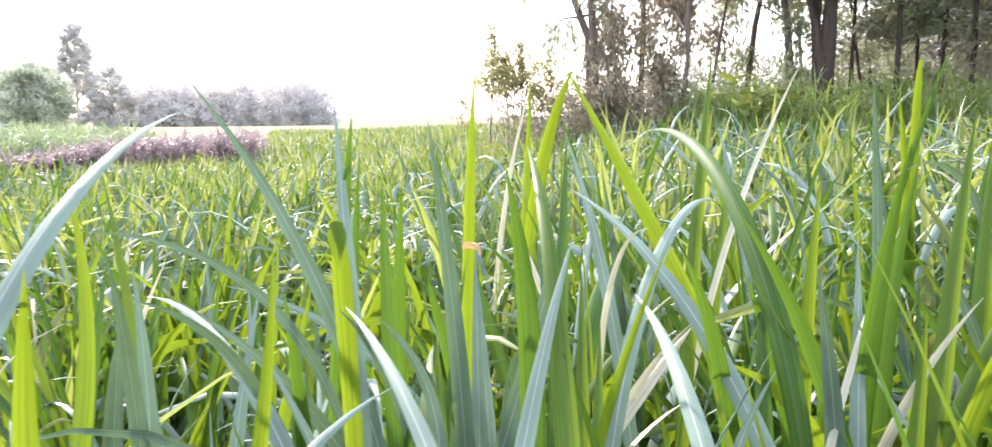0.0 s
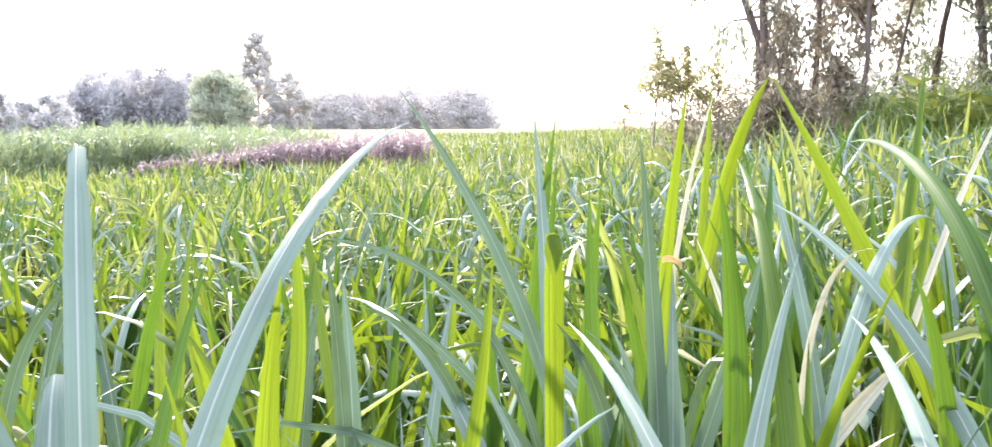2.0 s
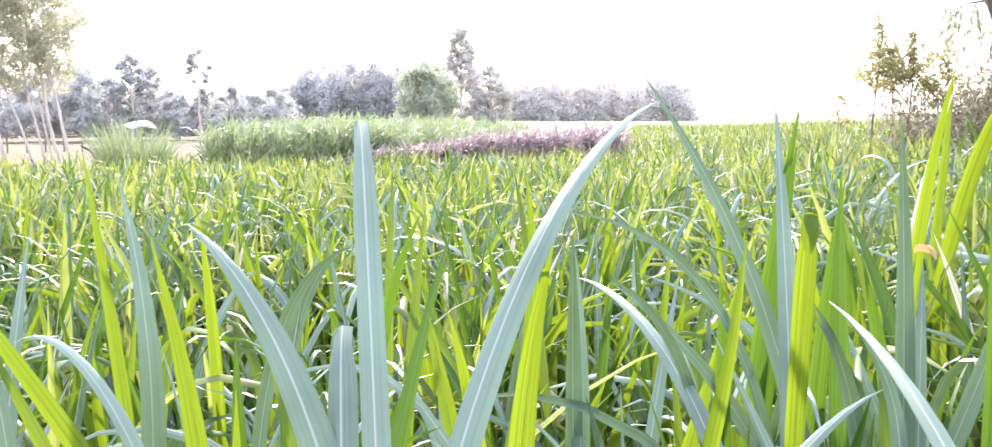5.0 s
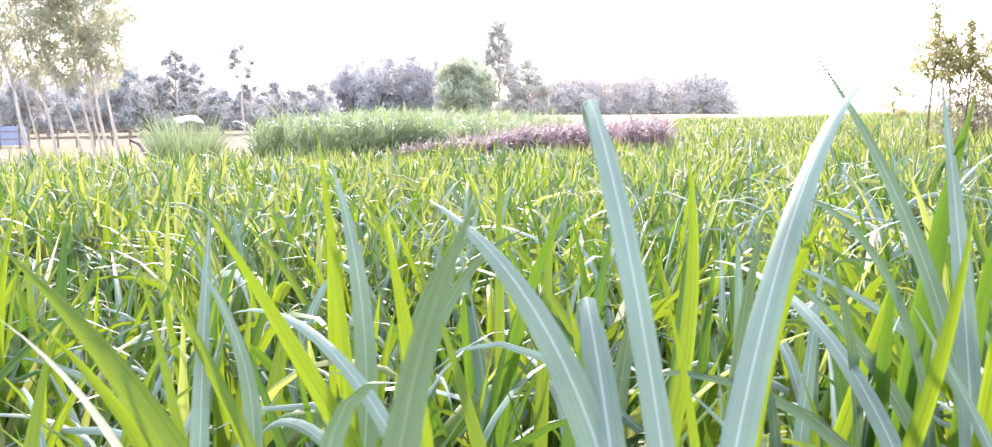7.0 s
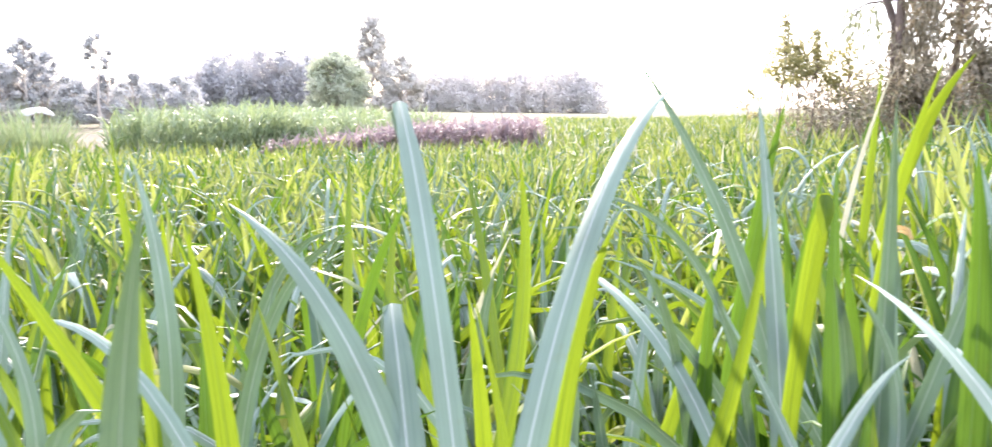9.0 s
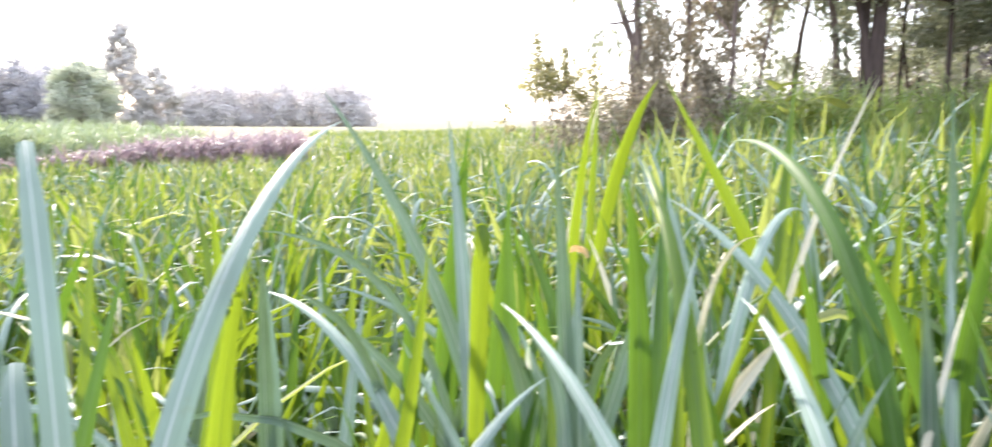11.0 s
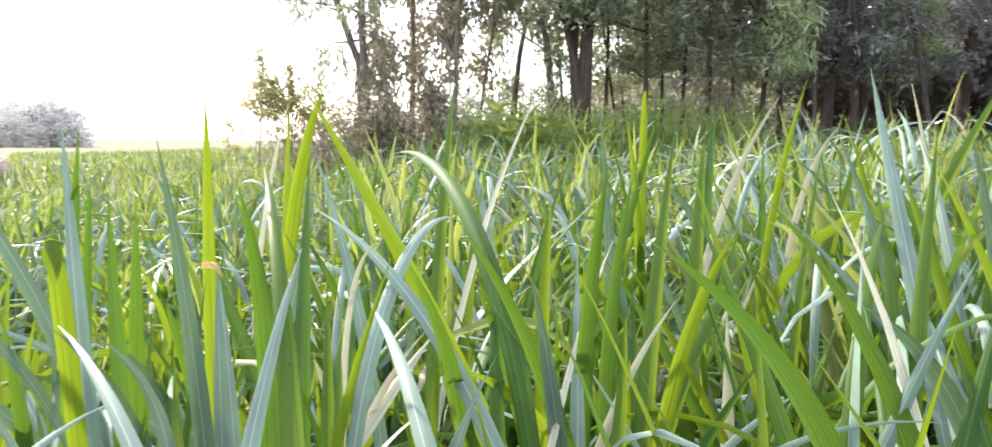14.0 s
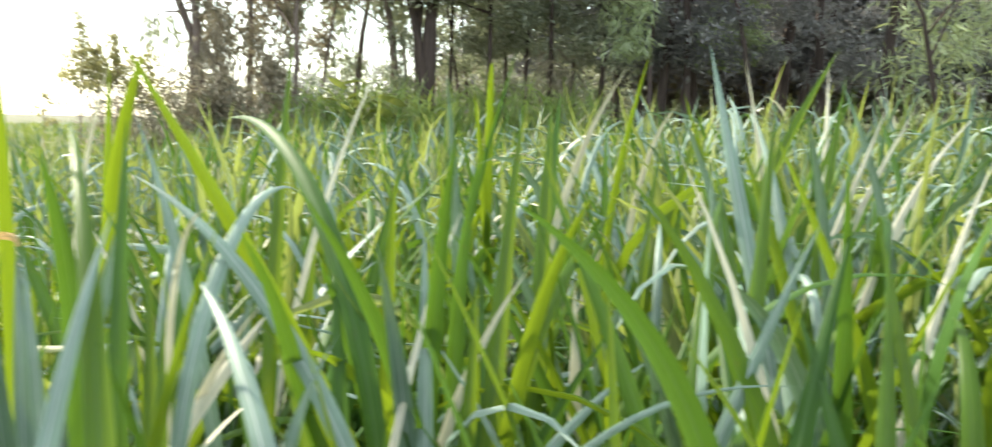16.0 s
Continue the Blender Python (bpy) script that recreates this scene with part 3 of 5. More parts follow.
# ---- plots beyond the crop ----
def plot(name, rng, corners, count, profile, segs, mats, label, category, wide, arch=1.2):
    """Leafy tall grass filling a four-cornered plot, its height changing along the plot."""
    u, v = rng.uniform(0, 1, count), rng.uniform(0, 1, count) ** 1.3
    c = [np.array(p[:2]) for p in corners]
    xy = ((1 - u) * (1 - v))[:, None] * c[0] + (u * (1 - v))[:, None] * c[1] + (u * v)[:, None] * c[2] + ((1 - u) * v)[:, None] * c[3]
    height = np.interp(u, np.linspace(0, 1, len(profile)), profile)
    tall = np.array([1 + 0.10 * noise.noise((p[0] * 0.6, p[1] * 0.6, 3.0)) + 0.08 * noise.noise((p[0] * 2.1, p[1] * 2.1, 5.0)) for p in xy]) * height
    z = rng.uniform(0.05, 0.80, count) * tall
    length = rng.uniform(0.22, 0.42, count) * tall
    leaves = (np.concatenate([xy, z[:, None]], 1), rng.uniform(0, 2 * np.pi, count), rng.normal(0.3, 0.15, count).clip(0.02, 0.8), rng.uniform(0.2, arch * 1.8, count),
              length, rng.normal(0.03, 0.006, count).clip(0.012, 0.05) * wide, rng.normal(0, 0.5, count), rng.normal(0, 0.6, count))
    return tagged(blade_object(name, leaves, segs, mats), label, category, kind="stuff")


rng = np.random.default_rng(12)
plot("tall_grass_plot", rng, [at(41.4, 16.5), at(29, 17.6), at(20.0, 30), at(38, 30)], 17000, (1.36, 1.46, 1.52, 1.48, 1.36), 3, [CANE], "taller plot of pale green fodder grass beyond the crop", "grass", 1.25)
plot("purple_grass_plot", rng, [at(33.0, 16.0), at(15.0, 20.5), at(14.6, 24.0), at(30, 17.2)], 6500, (0.92, 1.06, 1.18, 1.24, 1.28, 1.26), 5, [PURPLE], "row of purple-leaved fodder grass beside the green plot", "grass", 1.55, 1.9)


def tussock(place, seed):
    """A rounded bush of tall fine grass."""
    rng = np.random.default_rng(seed)
    n = 900
    a, r = rng.uniform(0, 2 * np.pi, n), np.sqrt(rng.uniform(0, 1, n)) * 0.42
    base = np.stack([-np.sin(a) * r, np.cos(a) * r, np.zeros(n)], 1)
    leaves = (base, a + rng.normal(0, 0.5, n), r * 0.5 + rng.normal(0.03, 0.06, n), rng.uniform(0.05, 1.1, n), (rng.normal(1.14, 0.26, n) * (1 + 0.28 * np.exp(-((np.degrees(a) - 70) / 40) ** 2))).clip(0.4, 1.75), rng.uniform(0.014, 0.034, n), rng.normal(0, 0.6, n), rng.normal(0, 0.6, n))
    top = thing("grass_bush", place, "round bush of tall pale grass at the field edge", "grass bush")
    blade_object("leaves", leaves, 6, [CANE], parent=top)
    return top


tussock(at(45.1, 18.2), 5)

# ---- left: gum trees, sheds, fence and far trees ----
for i, (az, d, h, r, sx) in enumerate([(54.9, 35, 8.6, 0.09, -0.10), (53.05, 33, 8.4, 0.085, -0.18), (52.4, 36, 8.0, 0.05, -0.24), (51.65, 33, 8.0, 0.07, -0.20), (50.35, 32.5, 7.4, 0.055, -0.27), (49.8, 33, 7.6, 0.06, -0.14), (49.4, 36, 8.0, 0.05, -0.12), (49.0, 33, 7.6, 0.075, -0.15), (48.3, 32.5, 6.6, 0.075, -0.20), (56.4, 37, 9.0, 0.1, -0.06)]):
    rng = np.random.default_rng(90 + i)
    clumps = [(x + 0.25 + sx * z * 0.8, y, z, r0, r1 * 1.25) for x, y, z, r0, r1 in crown_lobes(rng, 2.35 + 0.3 * (i % 3), h, 1.35, 44, 0.27, "plume")]
    gum = crown_tree("gum_tree", at(az, d), "slender pale-trunked tree with airy foliage", GUM_LEAF, PALE_BARK, 90 + i, clumps, 5000, 0.14, r * 0.68, 0.28, sx, "gum trees", rough=0.9, droop=0.9, ratio=0.32)
    gum.rotation_euler.z = radians(az)

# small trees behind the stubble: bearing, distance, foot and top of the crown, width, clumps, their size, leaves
# Their blue-grey leaves and pale bark hold painted haze, not their own tone.
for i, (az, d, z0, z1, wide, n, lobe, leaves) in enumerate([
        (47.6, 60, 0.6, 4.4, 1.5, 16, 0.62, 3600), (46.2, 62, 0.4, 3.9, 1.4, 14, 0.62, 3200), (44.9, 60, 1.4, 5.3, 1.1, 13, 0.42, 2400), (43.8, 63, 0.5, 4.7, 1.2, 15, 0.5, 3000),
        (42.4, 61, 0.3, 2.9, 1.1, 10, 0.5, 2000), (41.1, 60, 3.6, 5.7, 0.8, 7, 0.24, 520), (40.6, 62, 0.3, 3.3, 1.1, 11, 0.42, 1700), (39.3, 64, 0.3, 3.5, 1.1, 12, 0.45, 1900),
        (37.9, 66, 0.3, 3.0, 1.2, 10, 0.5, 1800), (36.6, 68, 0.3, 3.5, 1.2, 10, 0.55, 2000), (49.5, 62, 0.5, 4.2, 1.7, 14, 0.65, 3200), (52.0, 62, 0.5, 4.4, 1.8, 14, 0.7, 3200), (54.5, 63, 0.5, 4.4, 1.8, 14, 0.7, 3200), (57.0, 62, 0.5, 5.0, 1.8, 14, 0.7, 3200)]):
    crown_tree("field_tree", at(az, d), "small tree behind the stubble field, coloured blue-grey for haze", HAZE_BLUE_LEAF, PALE_BARK, 110 + i, crown_lobes(np.random.default_rng(210 + i), z0, z1, wide * 1.2, int(n * 2.4), lobe * 0.62, "plume"), int(leaves * 2.2), 0.20, 0.09, 0.25, group="field trees", rough=0.8, fuzz=0.5)


def wood_line(name, rng, az0, az1, d, profile, leaf, label, crowns, count, size, wide, deep=8.0):
    """A far wood: overlapping crowns of rounded leaf clumps, down to the ground."""
    lobes = []
    for i in range(crowns):
        f = (i + rng.uniform(0.1, 0.9)) / crowns
        h = np.interp(f, np.linspace(0, 1, len(profile)), profile) * rng.uniform(0.82, 1.06)
        foot = at(az0 + (az1 - az0) * f, d + rng.uniform(0, deep))
        lobes += crown_lobes(rng, 0.2, h, wide * rng.uniform(0.8, 1.25), 34, wide * 0.40, "round", foot.x, foot.y)
    p, f, uv = leaf_shell(rng, lobes, count, size, rough=0.4, fuzz=0.3)
    return tagged(link_mesh(name, p, f, [leaf], uvs=uv, smooth=False), label, "wood", kind="stuff")


rng = np.random.default_rng(14)
# The haze over these woods and trees is put into their leaf colours.
wood_line("far_wood", rng, 22.8, 10.4, 200, (9.4, 10.4, 10.0, 9.8, 10.6, 10.2, 9.0), HAZE_DISTANT_LEAF, "wood on the far side of the fields, paled in colour for haze", 34, 70000, 0.50, 3.6)
wood_line("dark_wood", rng, 35.9, 28.6, 98, (5.2, 6.8, 7.9, 7.5, 7.2, 7.4), HAZE_WOOD_LEAF, "dense wood behind the tall grass plot, coloured violet-grey for haze", 26, 52000, 0.30, 2.0)
wood_line("blue_wood", rng, 59.0, 36.0, 74, (4.6, 4.4, 4.4, 4.3, 3.9, 3.4, 3.0, 3.2, 3.4), HAZE_BLUE_LEAF, "thicket behind the slender gum trees, coloured blue-grey for haze", 48, 60000, 0.26, 1.5, 4.0)
wood_line("field_wood", rng, -5.0, -24.0, 62, (2.8, 4.2, 5.2, 5.8, 5.8, 5.2), HAZE_FAR_LEAF, "trees seen between the grove trunks, paled in colour for haze", 20, 24000, 0.26, 1.6, 5.0)
crown_tree("field_tree", at(27.3, 88), "round green tree behind the tall grass plot, paled in colour for haze", HAZE_ROUND_LEAF, PALE_BARK, 273, crown_lobes(np.random.default_rng(273), 0.6, 6.5, 3.7, 90, 0.75), 26000, 0.26, 0.16, 0.2, group="field trees", rough=0.5)
crown_tree("field_tree", at(25.0, 110), "tall airy tree rising above the far wood", HAZE_PLUME_LEAF, PALE_BARK, 247, crown_lobes(np.random.default_rng(247), 1.0, 12.2, 5.0, 110, 0.66, "cone"), 24000, 0.28, 0.16, 0.2, group="field trees", rough=0.4)
crown_tree("field_tree", at(23.1, 105), "tree beside the far wood, greyed in colour for haze", HAZE_PLUME_LEAF, PALE_BARK, 226, crown_lobes(np.random.default_rng(226), 0.4, 7.3, 2.9, 80, 0.52), 17000, 0.26, 0.14, 0.2, group="field trees", rough=0.4)


def box_part(name, size, place, mat, parent, turn=0.0, label=""):
    """A bevelled bar or board, as one part."""
    bm = bmesh.new()
    bmesh.ops.create_cube(bm, size=1.0, matrix=Matrix.Diagonal((*size, 1)))
    bmesh.ops.bevel(bm, geom=bm.edges[:], offset=min(size) * 0.15, segments=1, affect="EDGES")
    me = bpy.data.meshes.new(name)
    bm.to_mesh(me)
    bm.free()
    me.materials.append(mat)
    ob = new(name, me)
    ob.parent = parent
    ob.matrix_local = pose(*place, 0, 0, turn)
    return tagged(ob, label) if label else ob


WOOD = rough_material("weathered wood", [(0.2, (0.16, 0.12, 0.09)), (0.8, (0.34, 0.28, 0.22))], 4.0, relief=0.01, stretch=(3, 3, 1))
BLUE_SHEET = rough_material("faded blue sheeting", [(0.2, (0.24, 0.29, 0.48)), (0.8, (0.36, 0.41, 0.58))], 1.5, rough=0.5, relief=0.02)
WHITE_SHEET = rough_material("white plastic sheet", [(0.2, (0.66, 0.66, 0.68)), (0.8, (0.84, 0.84, 0.84))], 2.0, rough=0.4, relief=0.02)
MUD_WALL = rough_material("brown mud wall", [(0.2, (0.20, 0.14, 0.12)), (0.8, (0.36, 0.28, 0.25))], 1.2, relief=0.03)

# rail fence along the stubble, between two far points
p0, p1 = at(54.5, 43), at(46.8, 44)
fence = thing("rail_fence", p0, "low weathered wooden rail fence along the stubble", "fence")
run = p1 - p0
turn = math.degrees(math.atan2(run.y, run.x))
for k in range(9):
    box_part("post", (0.07, 0.07, 0.95), tuple(run * (k / 8) + Vector((0, 0, 0.45))), WOOD, fence, turn)
for z in (0.42, 0.74):
    for k in range(8):
        box_part("rail", (run.length / 8 - 0.07, 0.035, 0.05), tuple(run * ((k + 0.5) / 8) + Vector((0, 0, z + 0.02 * math.sin(k * 2.1)))), WOOD, fence, turn)

barrier = thing("sheet_barrier", at(55.2, 46), "low blue plastic sheeting stretched between posts", "barrier")
for k in range(4):
    box_part("post", (0.06, 0.06, 1.1), (-1.6 + k * 1.1, -0.9 + k * 0.6, 0.52), WOOD, barrier)
for k in range(3):
    box_part("sheet", (1.18, 0.03, 0.85), (-1.05 + k * 1.1, -0.6 + k * 0.6, 0.5), BLUE_SHEET, barrier, 28.6)


def covered_stack(place):
    """A white sheet sagging over four short posts."""
    top = thing("covered_stack", place, "white plastic sheet draped over short posts", "sheet")
    for x in (-0.22, 0.22):
        for y in (-0.25, 0.25):
            box_part("post", (0.06, 0.06, 1.30), (x, y, 0.64), WOOD, top)
    n, verts, faces = 14, [], []
    for i in range(n + 1):
        for j in range(n + 1):
            x, y = -0.32 + 0.64 * i / n, -0.4 + 0.8 * j / n
            r = max(abs(x) / 0.32, abs(y) / 0.4)
            verts.append((x, y, 1.41 - 0.20 * r ** 3 + 0.04 * math.sin(x * 9 + y * 5) * r))
    for i in range(n):
        for j in range(n):
            a = i * (n + 1) + j
            faces.append((a, a + n + 1, a + n + 2, a + 1))
    sheet = link_mesh("sheet", verts, faces, [WHITE_SHEET], top)
    thick = sheet.modifiers.new("thickness", "SOLIDIFY")
    thick.thickness = 0.01


covered_stack(at(44.6, 30))
trunk_lying = Wood(np.random.default_rng(3))
trunk_lying.tube([Vector((0, 0, 0.04)), Vector((0.45, 0.1, 0.22)), Vector((0.95, 0.15, 0.5)), Vector((1.4, 0.3, 0.62))], [0.07, 0.06, 0.05, 0.035], 8)
tagged(link_mesh("fallen_branch", trunk_lying.verts, trunk_lying.faces, [BARK]), "bare brown branch leaning at the field edge", "branch").matrix_world = pose(*at(46.7, 30), 0, 0, 150)

# far wall and shed seen between the trunks of the grove
wall = thing("mud_wall", at(-39, 36), "low brown mud wall behind the grove", "wall")
box_part("wall", (13.0, 0.35, 2.2), (0, 0, 1.05), MUD_WALL, wall, -39)
box_part("coping", (13.1, 0.5, 0.12), (0, 0, 2.2), MUD_WALL, wall, -39)

# ---- right: undergrowth and grove ----
for i, (az, d, low, h, wide, leaves) in enumerate([(0.25, 14.0, 2.0, 2.98, 0.22, 620), (-1.5, 13.8, 1.95, 2.72, 0.30, 760), (-3.4, 13.9, 1.7, 2.5, 0.22, 420), (-0.6, 14.1, 2.05, 2.55, 0.26, 520)]):
    tiers = [(0.05 * math.sin(k * 2.4 + i), 0.05 * math.cos(k * 2.4), low + 0.5 * (h - low) + 0.5 * (h - low) * k / 7, 0.10 - 0.006 * k, 0.07) for k in range(8)]
    tiers += [(wide * math.sin(k * 1.9 + i), 0.8 * wide * math.cos(k * 1.9), low + 0.6 * (h - low) * ((k * 5) % 9) / 9, 0.13, 0.08) for k in range(9)]
    crown_tree("shrub", at(az, d), "leafy shrub with yellowing leaves in tiers at the grove edge", SHRUB_LEAF, HAZED_BARK, 3 + i, tiers, leaves, 0.085, 0.02, 0.6, category="shrub", group="grove edge shrubs", rough=1.0, droop=0.5, ratio=0.42)
crown_tree("shrub", at(2.1, 14.0), "slight leafy sapling standing alone in the crop", SHRUB_LEAF, HAZED_BARK, 9, [(0.0, 0, 1.82, 0.07, 0.05), (0.12, 0, 1.7, 0.07, 0.04), (-0.1, 0.05, 1.62, 0.08, 0.04), (0.05, 0, 1.5, 0.1, 0.05)], 70, 0.075, 0.01, 0.5, category="shrub", group="grove edge shrubs", rough=1.0)


def brush(name, rng, az0, az1, d, profile, leaf, label, tips_n, per, size, ratio, sigma, droop, deep=1.2, low=0.3):
    """A bank of low growth along the grove edge."""
    tips = []
    for _ in range(tips_n):
        f = rng.uniform(0, 1)
        h = np.interp(f, np.linspace(0, 1, len(profile)), profile) * (0.95 + 0.3 * noise.noise(((az0 + (az1 - az0) * f) * 0.8, 2.0, d)))
        tips.append((at(az0 + (az1 - az0) * f, d + rng.uniform(0, deep), low + (h - low) * rng.uniform(0, 1)), Vector((0, 0, 1))))
    p, f, uv = leaf_cloud(rng, tips, per, size, ratio, sigma, droop)
    return tagged(link_mesh(name, p, f, [leaf], uvs=uv, smooth=False), label, "undergrowth", kind="stuff")


rng = np.random.default_rng(15)
brush("dry_brush", rng, -0.6, -12, 13.4, (1.75, 2.1, 2.2, 2.25, 2.1), BROWN_LEAF, "tangle of withered brush and dead leaves", 640, 16, 0.13, 0.2, 0.17, 2.2)
brush("green_brush", rng, -2.5, -17, 13.6, (1.7, 2.0, 2.2, 2.3), GROVE_LEAF, "green leafy undergrowth at the grove edge", 420, 16, 0.11, 0.4, 0.17, 2.0)
brush("green_brush", rng, -21, -33, 18, (3.0, 3.3, 3.1, 2.8), GROVE_LEAF, "leafy thicket between the grove trunks", 420, 16, 0.15, 0.4, 0.24, 2.0, 2.5, 0.2)
brush("green_brush", rng, -30, -58, 15, (1.9, 1.7, 1.6, 1.8), GROVE_LEAF, "low green undergrowth below the grove", 320, 14, 0.14, 0.4, 0.2, 2.0)

brush("green_brush", rng, -20, -60, 19, (1.9, 2.0, 1.8, 1.9), GROVE_LEAF, "green undergrowth deeper in the grove", 420, 14, 0.18, 0.45, 0.28, 2.0, 2.5, 0.1)
brush("green_brush", rng, -12, -22, 16, (1.8, 2.2, 2.3), GROVE_LEAF, "green leafy undergrowth behind the reeds", 240, 14, 0.16, 0.4, 0.25, 2.0, 2.0, 0.1)
brush("dry_brush", rng, -20, -62, 27, (3.6, 3.8, 3.5, 3.7), BROWN_LEAF, "brown brush closing the back of the grove", 2300, 16, 0.38, 0.4, 0.4, 2.0, 2.0, 0.0)
brush("dry_brush", rng, -27.2, -29.2, 14.4, (2.75, 2.8, 2.7), BROWN_LEAF, "withered fronds hanging below a grove tree", 24, 16, 0.3, 0.08, 0.16, 2.4, 0.6, 2.3)


def reeds(name, rng, az0, az1, d0, d1, count, height, label):
    a, d = rng.uniform(min(az0, az1), max(az0, az1), count), rng.uniform(d0, d1, count)
    base = np.array([tuple(at(p, q)) for p, q in zip(a, d)])
    base[:, 2] = rng.uniform(0, 0.7, count) * height
    leaves = (base, rng.uniform(0, 2 * np.pi, count), rng.normal(0.25, 0.15, count).clip(0.02, 0.8), rng.uniform(0.3, 2.0, count), rng.uniform(0.3, 0.55, count) * height,
              rng.normal(0.03, 0.007, count).clip(0.012, 0.05), rng.normal(0, 0.6, count), rng.normal(0, 0.6, count))
    return tagged(blade_object(name, leaves, 5, [REED]), label, "grass", kind="stuff")


reeds("reed_bank", rng, -12, -31, 13.2, 14.6, 3200, 2.1, "bank of tall green reeds below the forked tree")
reeds("reed_bank", rng, -31, -58, 13.2, 14.2, 1500, 1.6, "low green grass along the dark grove")

def vine_tree(place):
    """Two thin trunks parting in a V above a cloak of hanging vines."""
    rng = np.random.default_rng(33)
    wood = Wood(rng)
    right = [Vector((0.02 + 0.05 * math.sin(z * 1.3), 0.0, z)) for z in np.linspace(-0.1, 6.0, 16)]
    left = [Vector((-0.02 - 0.40 * max(z - 2.75, 0) + 0.03 * math.sin(z * 1.9), 0.08, z)) for z in np.linspace(1.2, 5.6, 12)]
    wood.tube(right, [0.078 - 0.002 * k for k in range(16)], 8)
    wood.tube(left, [0.065 - 0.002 * k for k in range(12)], 8)
    for pts in (right[8:], left[5:]):
        for p in pts:
            a = rng.uniform(0, 6.28)
            wood.limb(p, Vector((math.cos(a), math.sin(a), 0.2)), rng.uniform(0.5, 1.2), 0.022, 1, 0.3, -0.1, 3)
    extra = []
    for _ in range(34):
        a, z = rng.uniform(0, 6.28), 1.5 + 1.35 * rng.uniform(0, 1) ** 1.2
        q = 0.34 * math.sqrt(rng.uniform(0, 1))
        extra.append((Vector((0.24 + math.cos(a) * q, math.sin(a) * q, z)), Vector((0, 0, 1))))
    top = thing("vine_tree", place, "two thin trunks in a V hung with drying vines", "tree", "grove")
    link_mesh("trunk", wood.verts, wood.faces, [HAZED_BARK], top)
    p, f, uv = leaf_cloud(rng, [t for t in wood.tips if rng.uniform() < 0.4], 52, 0.14, 0.30, 0.09, 2.8, 1.8)
    link_mesh("crown", p, f, [GROVE_LEAF], top, uvs=uv, smooth=False)
    p, f, uv = leaf_cloud(rng, extra, 60, 0.15, 0.24, 0.085, 2.85, 1.9)
    link_mesh("vines", p, f, [BROWN_LEAF], top, uvs=uv, smooth=False)


vine_tree(at(-6.1, 14.2))
for i, (az, d, h, r, sx, leaf, cl) in enumerate([
        (-8.5, 14.6, 7.0, 0.065, 0.01, BROWN_LEAF, [(1.9, 3.0, 0.4, 10), (3.0, 5.2, 0.7, 26)]),
        (-10.9, 14.3, 6.0, 0.05, 0.03, BROWN_LEAF, [(1.8, 2.9, 0.26, 20), (3.0, 4.4, 0.5, 16), (3.3, 5.2, 0.9, 20)]),
        (-12.9, 15.5, 6.5, 0.04, 0.03, BROWN_LEAF, [(2.6, 3.1, 0.22, 12), (3.3, 5.0, 1.1, 60)]),
        (-15.2, 17.0, 7.5, 0.075, 0.0, GROVE_LEAF, [(2.5, 3.0, 0.7, 9), (3.3, 3.8, 1.3, 30), (4.2, 5.2, 1.1, 14)]),
        (-18.1, 14.8, 7.0, 0.085, 0.0, GROVE_LEAF, [(1.6, 2.5, 0.5, 12), (2.9, 3.4, 0.6, 6), (3.7, 5.4, 1.0, 26)]),
        (-18.9, 17.5, 7.0, 0.05, 0.0, GROVE_LEAF, [(4.2, 5.4, 0.9, 14)])]):
    tree("grove_tree", at(az, d), h, r, "thin grove-edge tree hung with drying leaves", leaf, HAZED_BARK, seed=20 + i, per=40, size=0.125, ratio=0.40, sigma=0.125, forks=3, first=0.4, rise=0.2, spread=0.9, wander=0.12, lean=(sx, 0), droop=2.6, group="grove", cloak=cl, flat=1.3, keep=0.3)


